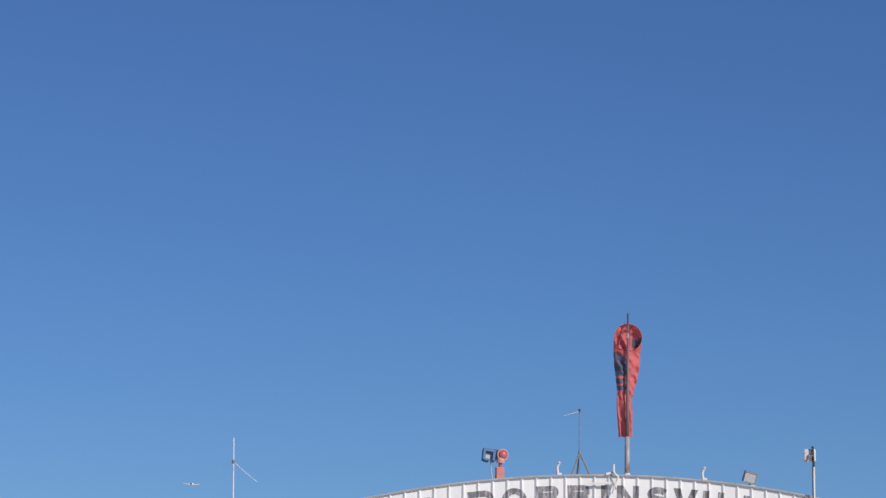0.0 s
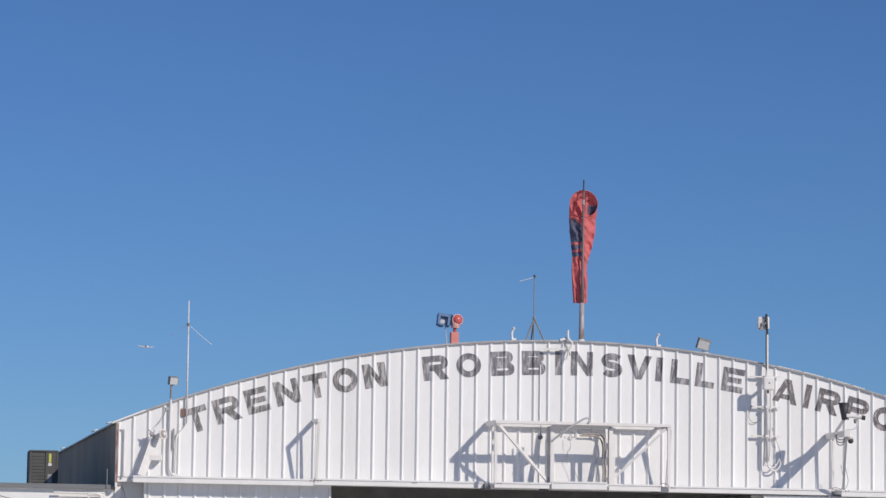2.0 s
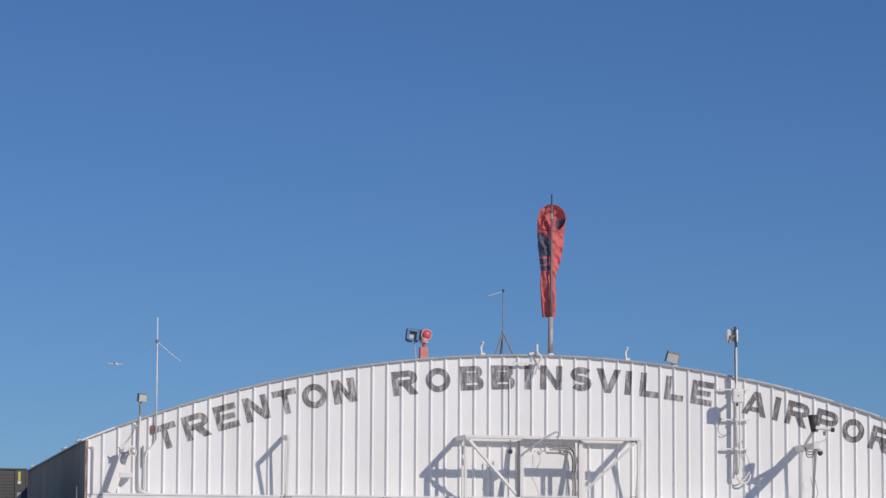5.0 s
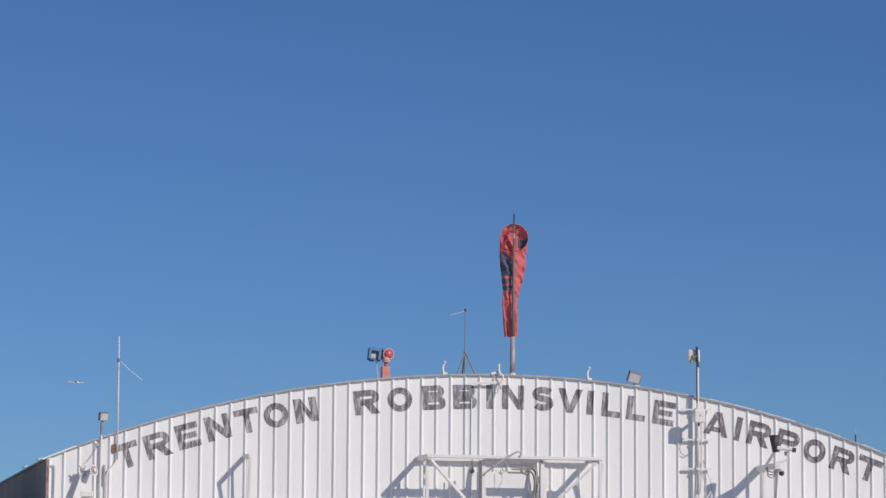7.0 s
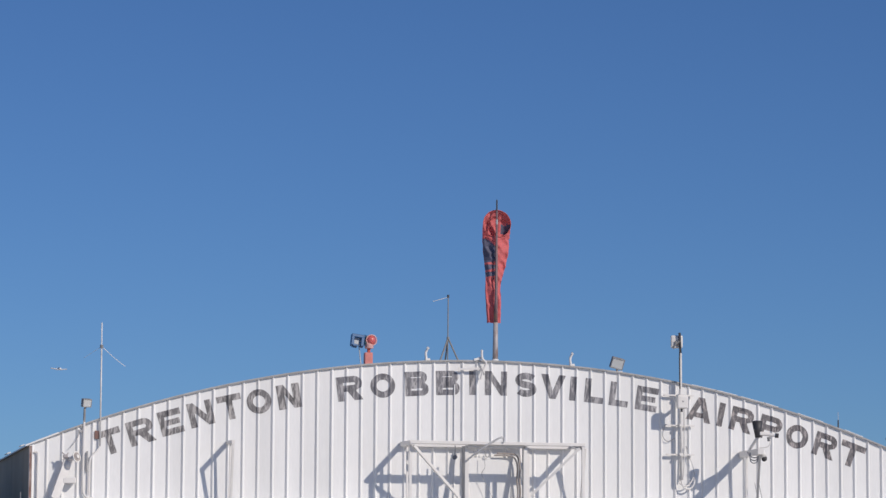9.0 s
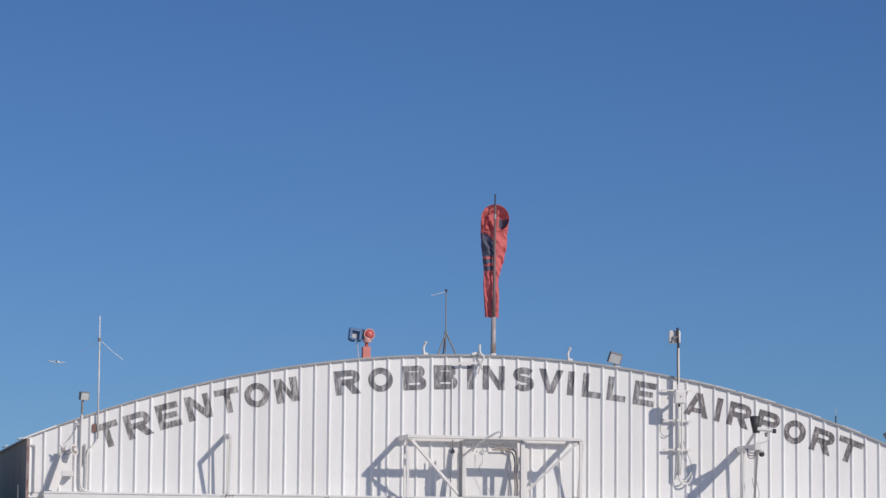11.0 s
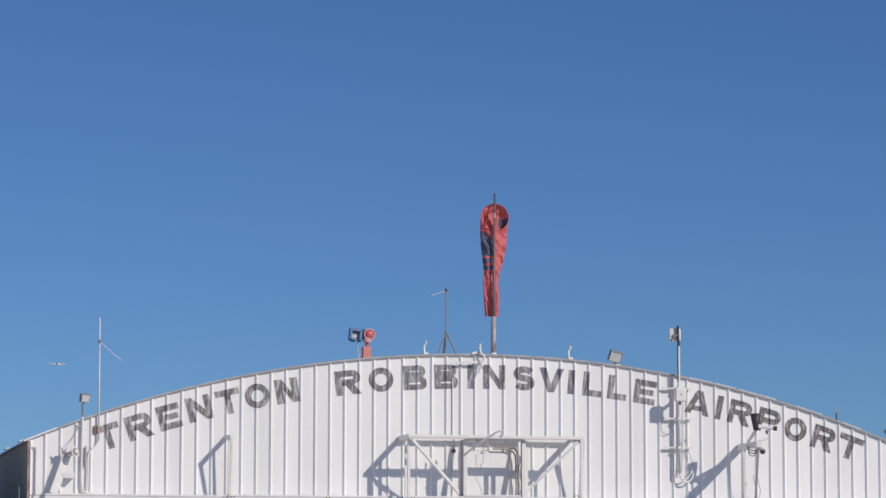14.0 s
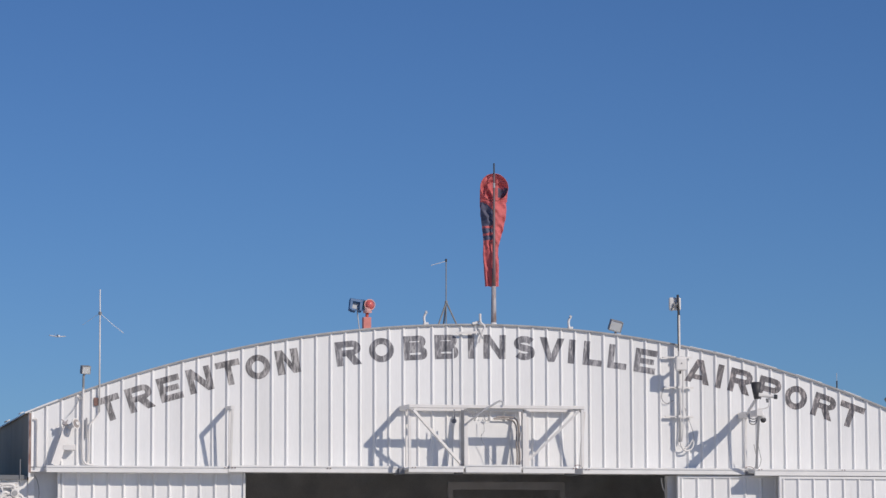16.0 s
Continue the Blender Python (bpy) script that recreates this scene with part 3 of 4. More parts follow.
bullet = thing("bullet_camera", 5.9, -1.34, 5.75, "white bullet security camera with a dark front", "security camera")
bm = tube(bmesh.new(), [(5.82, -1.36, 5.765), (6.08, -1.42, 5.735)], 0.035, 12)
part("body", bm, STEEL_WHITE, bullet)
bm = tube(bmesh.new(), [(6.082, -1.42, 5.735), (6.15, -1.436, 5.728)], 0.048, 12)
part("lens_hood", bm, DARK, bullet)
bm = block(bmesh.new(), (5.76, -1.40, 5.74), (5.98, -1.31, 5.81), 0.01)
part("mount", bm, STEEL_WHITE, bullet)
knuckle = thing("junction_knuckle", 5.98, -1.36, 5.66, "small grey camera swivel joint", "swivel")
part("ball", tube(bmesh.new(), [(5.96, -1.36, 5.70), (5.97, -1.37, 5.62)], 0.035, 10), GREY, knuckle)
dome = thing("dome_camera", 5.83, -1.40, 5.3, "white dome security camera with dark underside", "security camera")
bm = tube(bmesh.new(), bend([(5.76, -1.33, 5.48), (5.92, -1.38, 5.5), (5.98, -1.40, 5.56), (5.98, -1.4, 5.66)]), 0.012)
part("bracket", bm, STEEL_WHITE, dome)
bm = cone(bmesh.new(), (5.80, -1.40, 5.42), (5.84, -1.40, 5.29), 0.04, 0.065, 14)
part("housing", bm, STEEL_WHITE, dome, smooth=True)
bm = bmesh.new()
bmesh.ops.create_uvsphere(bm, u_segments=14, v_segments=8, radius=0.06, matrix=Matrix.Translation((5.85, -1.40, 5.255)))
part("dome", bm, DARK, dome, smooth=True)
cables = thing("cable_loops", 5.70, -1.35, 5.3, "white cables looped under a camera boom", "cable")
for k, low in enumerate((5.20, 5.25, 5.30)):
    bm = tube(bmesh.new(), bend([(5.61 - 0.03 * k, -1.2, 5.4), (5.61, -1.25, low), (5.71, -1.3, low - 0.02), (5.79, -1.35, 5.36), (5.83, -1.36, 5.45)]), 0.011)
    part("cable", bm, CABLE, cables)
for x in (5.98, 6.07):
    bm = tube(bmesh.new(), bend([(x - 0.04, -0.5, 4.8), (x, -0.5, 4.6), (x + 0.03, -0.48, 4.45), (x - 0.05, -0.46, 4.28), (x - 0.25, -0.44, 4.29)]), 0.007)
    part("cable", bm, CABLE, cables)

# ---- radio mast with cross bars ----
mast = thing("radio_mast", 4.44, -0.17, 4.85, "white pipe mast on three cross bars with two radio boxes", "antenna mast")
bm = tube(bmesh.new(), [(4.44, -0.17, 4.85), (4.437, -0.17, 7.50)], 0.03, 12)
part("pipe", bm, PIPE, mast, smooth=True)
bm = tube(bmesh.new(), [(4.437, -0.17, 7.50), (4.42, -0.17, 7.93)], 0.026, 12)
part("top_pipe", bm, DARK, mast, "dark upper end of the pipe", smooth=True)
bm = tube(bmesh.new(), bend([(4.53, -0.12, 6.60), (4.53, -0.12, 6.0), (4.525, -0.12, 5.2), (4.50, -0.12, 4.86)]), 0.016, 8)
part("riser", bm, PIPE, mast)
for z, x0, x1 in ((6.62, 4.10, 4.74), (5.99, 4.13, 4.76), (5.38, 4.14, 4.75)):
    bm = block(bmesh.new(), (x0, -0.115, z - 0.015), (x1, -0.06, z + 0.015))
    block(bm, (4.40, -0.21, z - 0.025), (4.48, -0.116, z + 0.025))
    part("cross_bar", bm, STEEL_WHITE, mast)
bm = slab(bmesh.new(), Matrix.Translation((4.365, -0.50, 6.455)), 0.24, 0.13, 0.28, 0.03)
bar(bm, (4.365, -0.44, 6.45), (4.44, -0.19, 6.45), 0.05, 0.05)
box_ob = part("radio_box", bm, STEEL_WHITE, mast, "white square radio box")
bm = tube(bmesh.new(), [(4.365, -0.572, 6.46), (4.365, -0.564, 6.46)], 0.018)
part("dot", bm, GREY, box_ob)
bm = tube(bmesh.new(), [(4.365, -0.48, 6.315), (4.365, -0.47, 6.25)], 0.022)
part("gland", bm, DARK, mast)
bm = slab(bmesh.new(), Matrix.Translation((4.385, -0.07, 7.745)) @ Matrix.Rotation(radians(-12), 4, "Z"), 0.25, 0.10, 0.27, 0.03)
top_ob = part("panel_antenna", bm, STEEL_WHITE, mast, "white panel antenna")
bm = bar(bmesh.new(), (4.30, -0.15, 7.64), (4.41, -0.19, 7.75), 0.03, 0.03)
block(bm, (4.335, -0.15, 7.70), (4.37, -0.122, 7.76))
tube(bm, [(4.30, -0.14, 7.65), (4.295, -0.14, 7.59)], 0.014, 6)
part("clamp", bm, GREY, top_ob)
bm = tube(bmesh.new(), bend([(4.41, -0.21, 7.6), (4.405, -0.21, 7.3), (4.41, -0.21, 6.75)]), 0.013)
part("feed_cable", bm, DARK, mast)
for dx, low, r in ((0.0, 4.68, 0.017), (-0.05, 4.74, 0.013)):
    bm = tube(bmesh.new(), bend([(4.44, -0.15, 5.0), (4.45 + dx, -0.15, 4.83), (4.53 + dx, -0.14, low), (4.66 + dx, -0.13, low), (4.74 + dx, -0.12, low + 0.1), (4.76, -0.10, 4.95)]), r)
    part("coil_cable", bm, STEEL_WHITE, mast)
bm = tube(bmesh.new(), bend([(4.76, -0.10, 4.95), (4.72, -0.09, 5.15), (4.62, -0.08, 5.40), (4.58, -0.07, 5.56), (4.62, -0.07, 5.5)]), 0.006, 6)
part("thin_wire", bm, CABLE, mast)
bm = tube(bmesh.new(), bend([(4.14, -0.05, 6.02), (4.08, -0.05, 5.78), (4.18, -0.05, 5.66), (4.34, -0.05, 5.72)]), 0.008)
part("slack_cable", bm, CABLE, mast)


# ---- floodlights ----
def floodlight(x, y, z, m, wide, tall, deep, label, stem):
    ob = thing("floodlight", x, y, z - tall, label, "floodlight", "roof floodlights")
    m = Matrix.Translation((x, y, z)) @ m
    body = part("housing", slab(bmesh.new(), m, wide, deep, tall, 0.015), GREY, ob)
    part("lamp_glass", slab(bmesh.new(), m @ Matrix.Translation((0, -deep / 2 - 0.004, 0)), wide * 0.86, 0.01, tall * 0.8), GLASS, body)
    rim = bmesh.new()
    for sx in (-1, 1):
        slab(rim, m @ Matrix.Translation((sx * wide * 0.46, -deep / 2 - 0.008, 0)), wide * 0.035, 0.02, tall * 0.98)
        slab(rim, m @ Matrix.Translation((0, -deep / 2 - 0.008, sx * tall * 0.45)), wide * 0.88, 0.02, tall * 0.045)
    part("rim", rim, CABLE, body)
    part("stem", tube(bmesh.new(), [(x, y, z - tall * 0.4), *stem], 0.024), GREY, ob)
    return ob


lamp = floodlight(3.17, 0.22, 7.29, Matrix.Rotation(radians(-4), 4, "Z") @ Matrix.Rotation(radians(16), 4, "X") @ Matrix.Rotation(radians(14), 4, "Y"), 0.275, 0.235, 0.12, "grey floodlight tilted down on the roof edge", [(3.17, 0.22, 7.08)])
part("foot", block(bmesh.new(), (3.07, 0.15, arch(3.17) - 0.01), (3.27, 0.29, arch(3.17) + 0.03), 0.006), STEEL_WHITE, lamp, "white mounting plate")
floodlight(-7.98, -0.06, 6.215, Matrix.Rotation(radians(18), 4, "Z") @ Matrix.Rotation(radians(12), 4, "X"), 0.19, 0.17, 0.10, "grey floodlight on a white pipe at the gable corner", [(-8.01, -0.06, 6.1), (-8.015, -0.06, 5.83)])
floodlight(9.24, 0.25, 5.80, Matrix.Rotation(radians(20), 4, "Z") @ Matrix.Rotation(radians(-15), 4, "X") @ Matrix.Rotation(radians(-30), 4, "Y"), 0.17, 0.16, 0.10, "small grey floodlight low on the roof edge", [(9.24, 0.25, 5.5)])
lamp_pipe = thing("lamp_conduit", -8.015, -0.05, 4.3, "white conduit pipe bending up the gable corner", "conduit")
bm = tube(bmesh.new(), bend([(-8.015, -0.06, 5.86), (-8.02, -0.06, 5.4), (-8.02, -0.06, 4.55), (-7.98, -0.06, 4.36), (-7.88, -0.06, 4.31), (-7.80, -0.06, 4.31)]), 0.024)
part("pipe", bm, STEEL_WHITE, lamp_pipe)
bm = tube(bmesh.new(), bend([(-8.04, -0.06, 5.62), (-8.10, -0.06, 5.66), (-8.13, -0.06, 5.55), (-8.2, -0.07, 5.42), (-8.3, -0.1, 5.3)]), 0.006)
part("slack_wire", bm, CABLE, lamp_pipe)
bm = bar(bmesh.new(), (-8.12, -0.05, 5.68), (-8.0, -0.05, 5.60), 0.02, 0.03)
part("strap", bm, STEEL_WHITE, lamp_pipe)

# ---- whip antenna ----
whip = thing("whip_antenna", -7.69, -0.06, 4.5, "thin grey whip antenna mast with a slanting rod", "antenna")
part("mast", tube(bmesh.new(), [(-7.69, -0.06, 5.36), (-7.69, -0.06, 7.36)], 0.019, 12, 0.015), PIPE, whip, smooth=True)
part("whip", tube(bmesh.new(), [(-7.69, -0.06, 7.36), (-7.692, -0.06, 7.84)], 0.0125, 6), PAPER, whip)
part("hub", tube(bmesh.new(), [(-7.69, -0.06, 7.33), (-7.69, -0.06, 7.39)], 0.034), GREY, whip)
part("slanting_rod", tube(bmesh.new(), [(-7.69, -0.06, 7.36), (-7.44, -0.06, 7.14), (-7.21, -0.08, 6.96)], 0.0055, 6), PAPER, whip)
part("far_rod", tube(bmesh.new(), [(-7.69, -0.06, 7.36), (-8.03, 0.1, 7.13)], 0.003, 6), GALV, whip)
bm = tube(bmesh.new(), bend([(-7.69, -0.06, 5.36), (-7.74, -0.06, 5.27), (-7.83, -0.06, 5.18), (-7.89, -0.06, 5.05), (-7.895, -0.06, 4.7), (-7.90, -0.06, 4.36)]), 0.018)
part("conduit", bm, STEEL_WHITE, whip)
bm = block(bmesh.new(), (-7.96, -0.07, 4.85), (-7.925, -0.036, 5.25), 0.006)
part("cleat", bm, CABLE, whip)

# ---- horn speaker and box at the gable corner ----
horn = thing("wall_horn", -8.28, -0.3, 5.05, "white horn loudspeaker with a brown mouth on the gable corner", "loudspeaker")
bm = bmesh.new()
way, base = Vector((0.62, -0.72, 0.20)).normalized(), Vector((-8.33, -0.20, 5.07))
tube(bm, [base, base + way * 0.09], 0.034, 16, 0.042)
cone(bm, base + way * 0.09, base + way * 0.17, 0.042, 0.068)
cone(bm, base + way * 0.17, base + way * 0.215, 0.068, 0.108)
part("bell", bm, STEEL_WHITE, horn, smooth=True)
part("rim", tube(bmesh.new(), [base + way * 0.215, base + way * 0.23], 0.112, 20), STEEL_WHITE, horn)
part("mouth", tube(bmesh.new(), [base + way * 0.23, base + way * 0.234], 0.088, 20), BROWN, horn, "weathered brown horn mouth")
part("throat", tube(bmesh.new(), [base + way * 0.234, base + way * 0.262], 0.038, 14), STEEL_WHITE, horn)
bm = block(bmesh.new(), (-8.44, -0.27, 5.10), (-8.35, -0.14, 5.165), 0.01)
bar(bm, (-8.47, -0.24, 5.21), (-8.30, -0.24, 5.06), 0.022, 0.022)
bar(bm, (-8.44, -0.24, 5.06), (-8.34, -0.24, 5.20), 0.02, 0.02)
part("driver", bm, LOWER_POLE, horn, "rust-stained grey driver box")
bm = bmesh.new()
bmesh.ops.create_uvsphere(bm, u_segments=14, v_segments=8, radius=0.075, matrix=Matrix.Translation((-8.34, -0.2, 4.97)) @ Matrix.Diagonal((0.85, 0.7, 1.1, 1)))
part("swivel_cover", bm, STEEL_WHITE, horn, smooth=True)
part("brace", bar(bmesh.new(), (-8.32, -0.17, 5.10), (-8.60, -0.25, 4.29), 0.05, 0.17), STEEL_WHITE, horn)
jbox = thing("junction_box", -8.3, -0.12, 4.6, "white junction box on the gable wall", "junction box")
part("box", block(bmesh.new(), (-8.44, -0.22, 4.59), (-8.18, -0.035, 4.71), 0.012), STEEL_WHITE, jbox)
part("lid", block(bmesh.new(), (-8.43, -0.232, 4.60), (-8.19, -0.221, 4.70), 0.004), STEEL_WHITE, jbox)
stub = thing("corner_pipe", -8.93, -0.05, 4.3, "white hooked pipe along the gable corner", "pipe")
part("pipe", tube(bmesh.new(), bend([(-9.01, -0.05, 5.21), (-8.95, -0.05, 5.22), (-8.93, -0.05, 5.14), (-8.93, -0.05, 4.7), (-8.93, -0.05, 4.27)]), 0.02), STEEL_WHITE, stub)

# ---- windsock ----
PX, PY = 0.60, 0.45
sock = thing("windsock", PX, PY, 7.2, "limp orange windsock with navy print on a rusty pole", "windsock")
part("pole", tube(bmesh.new(), [(PX - 0.005, PY, 7.15), (PX + 0.003, PY, 8.1)], 0.060, 14, 0.048), LOWER_POLE, sock, "grey pole foot with rust streaks", smooth=True)
part("upper_pole", tube(bmesh.new(), [(PX + 0.003, PY, 8.1), (PX + 0.01, PY, 8.6), (PX + 0.022, PY, 10.45)], 0.044, 14, 0.021), RUSTY_POLE, sock, smooth=True)
part("tip_rod", tube(bmesh.new(), [(PX + 0.022, PY, 10.45), (PX + 0.022, PY, 10.69)], 0.016, 8), DARK, sock)
part("pale_band", tube(bmesh.new(), [(PX + 0.02, PY, 10.17), (PX + 0.021, PY, 10.27)], 0.0245, 12), DULL_GLASS, sock, "pale grey band on the pole")
part("pole_flashing", cone(bmesh.new(), (PX - 0.005, PY, 7.2), (PX - 0.003, PY, 7.335), 0.09, 0.064, 14), TRIM, sock, smooth=True)
# the mouth hangs open on a wire hoop facing the apron; behind it the cloth folds over and falls
HOOP_R, LIP = 0.288, 9.905
FALL = ((9.905, -0.262, 0.318), (9.70, -0.245, 0.31), (9.50, -0.235, 0.28), (9.30, -0.22, 0.235), (9.13, -0.205, 0.18), (8.98, -0.20, 0.135), (8.80, -0.205, 0.12), (8.55, -0.19, 0.135), (8.30, -0.175, 0.13), (8.11, -0.165, 0.125))
AROUND = 64
MOUTH = Vector((PX + 0.045, PY + 0.075, 0))


def crease(x, z, a, force):
    """Folds of limp cloth: slanting pleats and small puckers."""
    pleat = abs(noise.noise((x * 5 + z * 3.2, z * 1.1 - x * 1.5, 3.1))) - 0.22
    pucker = noise.noise((x * 9 + z * 7, z * 10 - x * 7, 1.7 + a * 0.3))
    return force * (0.20 * pleat + 0.06 * pucker)


rows = []
for k in range(17):
    turn_by = radians(90) * k / 16
    row = []
    for i in range(AROUND):
        a = 2 * math.pi * i / AROUND
        reach = HOOP_R * (1 + math.sin(a)) * (1 - 0.12 * k / 16)
        x = HOOP_R * 1.04 * math.cos(a) * (1 - 0.02 * k / 16)
        sag = crease(x, reach * 0.7 + turn_by, a, min(1, k / 5)) * min(1, reach / 0.15)
        y, z = math.sin(turn_by) * (reach + sag), math.cos(turn_by) * (reach + sag)
        ridge = 0.0
        if math.sin(a) > 0 and k > 3:
            ridge = 0.045 * math.exp(-((x - 0.085) / 0.022) ** 2) + 0.05 * math.exp(-((x + 0.10 + 0.45 * (z - 0.3)) / 0.025) ** 2) + 0.04 * math.exp(-((x + 0.02 + 0.7 * (z - 0.15)) / 0.03) ** 2)
        row.append(MOUTH + Vector((x, max(0.006, y * 0.34 - ridge), LIP + z)))
    rows.append(row)
steps = []
for (z0, l0, r0), (z1, l1, r1) in zip(FALL, FALL[1:]):
    steps += [(z0 + (z1 - z0) * k / 8, l0 + (l1 - l0) * k / 8, r0 + (r1 - r0) * k / 8) for k in range(8)]
for z, l, r in steps[1:] + [FALL[-1]]:
    down = (LIP - z) / (LIP - FALL[-1][0])
    deep = 0.06 * (1 - down) ** 2 + 0.065
    row = []
    for i in range(AROUND):
        a = 2 * math.pi * i / AROUND
        x = (l + r) / 2 + (r - l) / 2 * math.cos(a)
        y = deep * (1 + math.sin(a)) + crease(x, z, a, 0.4 + 0.3 * min(1, down * 6) - 0.5 * down) + 0.014 * math.sin(6 * a + 4 * z) * min(1, down * 3)
        row.append(MOUTH + Vector((x - 0.028, y, z + 0.01 * math.sin(3 * a + 1) * down)))
    rows.append(row)
bm = bmesh.new()
rings = [[bm.verts.new(p) for p in row] for row in rows]
for k, (a, b) in enumerate(zip(rings, rings[1:])):
    for i in range(AROUND):
        f = bm.faces.new((a[i], a[(i + 1) % AROUND], b[(i + 1) % AROUND], b[i]))
        mid = f.calc_center_median()
        cx, cz = mid.x - PX - 0.02, mid.z
        near = i > AROUND / 2
        solid = near and k > 16 and cx < 0.02 and 9.44 < cz and cz + 0.9 * (cx + 0.24) < 9.93
        bars = near and cx < 0.0 and 9.03 < cz < 9.44 and (cz * 6.6 - cx * 0.9) % 1 < 0.66
        patch = k < 16 and not near and 0.13 < cx and 10.0 < cz < 10.19
        f.material_index = 1 if solid or bars or patch else 0
part("sock", bm, (ORANGE, NAVY), sock, "limp red-orange nylon sock with navy print", smooth=True)
hoop = [MOUTH + Vector((HOOP_R * 1.04 * math.cos(a), -0.004, LIP + HOOP_R * (1 + math.sin(a)))) for a in [2 * math.pi * k / 40 for k in range(41)]]
part("hoop", tube(bmesh.new(), hoop, 0.005, 8), HOOP, sock, "pale red wire hoop")
part("hoop_arm", tube(bmesh.new(), [(PX + 0.02, PY, 10.47), MOUTH + Vector((-0.02, 0, LIP + 2 * HOOP_R))], 0.012, 6), DARK, sock)

# ---- obstruction light ----
beacon = thing("obstruction_light", -2.06, 0.5, 7.1, "red obstruction light beside a dark blue floodlight", "beacon")
part("pedestal", block(bmesh.new(), (-2.18, 0.42, 7.02), (-2.015, 0.58, 7.41), 0.01), PINK, beacon)
part("collar", tube(bmesh.new(), [(-2.09, 0.5, 7.42), (-2.085, 0.5, 7.52)], 0.035), RED, beacon)
bm = bmesh.new()
for k in range(4):
    cone(bm, (-2.08, 0.5, 7.50 + 0.028 * k), (-2.08, 0.5, 7.525 + 0.028 * k), 0.085 + 0.004 * k, 0.092, 16)
part("base_rings", bm, PALE_RED, beacon, "pale faded red ringed base")
bm = bmesh.new()
bmesh.ops.create_uvsphere(bm, u_segments=20, v_segments=12, radius=0.106, matrix=Matrix.Translation((-2.05, 0.48, 7.665)))
part("lens", bm, RED_LENS, beacon, "red glass lens", smooth=True)
# bright highlight at the lens edge, built as a pale ring
ring = [(-2.045 + 0.108 * math.cos(a), 0.43, 7.665 + 0.108 * math.sin(a)) for a in [2 * math.pi * k / 24 for k in range(25)]]
part("lens_highlight", tube(bmesh.new(), ring, 0.012, 6), PALE_RED, beacon, "pale red ring painting the highlight round the lens")
part("lens_back", slab(bmesh.new(), Matrix.Translation((-2.13, 0.5, 7.665)) @ Matrix.Rotation(radians(10), 4, "Y"), 0.10, 0.14, 0.19, 0.03), TEAL, beacon, "dark teal lens housing")
blue = thing("blue_floodlight", -2.33, 0.5, 7.1, "dark blue floodlight with a pale glass front", "floodlight", "roof floodlights")
m = Matrix.Translation((-2.335, 0.48, 7.645)) @ Matrix.Rotation(radians(8), 4, "Y") @ Matrix.Rotation(radians(-12), 4, "X") @ Matrix.Diagonal((0.86, 1, 0.95, 1))
bm = bmesh.new()
slab(bm, m @ Matrix.Translation((0, 0, 0.105)), 0.31, 0.14, 0.07, 0.01)
slab(bm, m @ Matrix.Translation((-0.12, 0, -0.02)), 0.07, 0.14, 0.2, 0.01)
slab(bm, m @ Matrix.Translation((0.12, 0, -0.02)), 0.07, 0.14, 0.2, 0.01)
slab(bm, m @ Matrix.Translation((-0.05, 0, -0.115)), 0.12, 0.14, 0.05, 0.01)
part("housing", bm, BLUE, blue)
part("lamp_glass", slab(bmesh.new(), m @ Matrix.Translation((0, 0.03, 0.0)), 0.18, 0.03, 0.15), DULL_GLASS, blue)
part("yoke", block(bmesh.new(), (-2.2, 0.46, 7.55), (-2.15, 0.54, 7.78), 0.01), BLUE, blue)
part("stem", tube(bmesh.new(), [(-2.30, 0.5, 7.58), (-2.24, 0.5, 7.06)], 0.012), GALV, blue)

# ---- tripod antenna ----
tripod = thing("tripod_antenna", -0.41, 0.5, 7.2, "dark tripod on the roof holding a thin antenna", "antenna")
for dx, dy in ((-0.21, -0.1), (0.24, -0.1), (-0.02, 0.2)):
    part("leg", tube(bmesh.new(), [(-0.405, 0.5, 7.755), (-0.41 + dx, 0.5 + dy, 7.2)], 0.017, 6), GREY, tripod)
part("mast", tube(bmesh.new(), [(-0.41, 0.5, 7.2), (-0.405, 0.5, 8.64)], 0.012, 8), GREY, tripod)
part("hub", tube(bmesh.new(), [(-0.405, 0.5, 7.73), (-0.405, 0.5, 7.78)], 0.03), GREY, tripod)
part("boom", tube(bmesh.new(), [(-0.38, 0.5, 8.62), (-0.74, 0.45, 8.51)], 0.007, 6), GALV, tripod)
part("clamp", tube(bmesh.new(), [(-0.405, 0.5, 8.6), (-0.405, 0.5, 8.66)], 0.024), DARK, tripod)


# ---- small roof fittings ----
def gooseneck(x, label):
    ob = thing("vent_pipe", x, 0.15, arch(x), label, "vent pipe", "roof edge vent pipes")
    z = arch(x)
    part("pipe", tube(bmesh.new(), bend([(x + 0.01, 0.15, z - 0.05), (x - 0.025, 0.15, z + 0.12), (x - 0.015, 0.15, z + 0.2), (x + 0.02, 0.13, z + 0.27)]), 0.025), PAPER, ob)
    part("cap", tube(bmesh.new(), [(x - 0.0, 0.13, z + 0.26), (x + 0.03, 0.12, z + 0.285)], 0.03), PAPER, ob)
    part("foot", block(bmesh.new(), (x - 0.04, 0.1, z + 0.0), (x + 0.06, 0.2, z + 0.055), 0.005), STEEL_WHITE, ob)


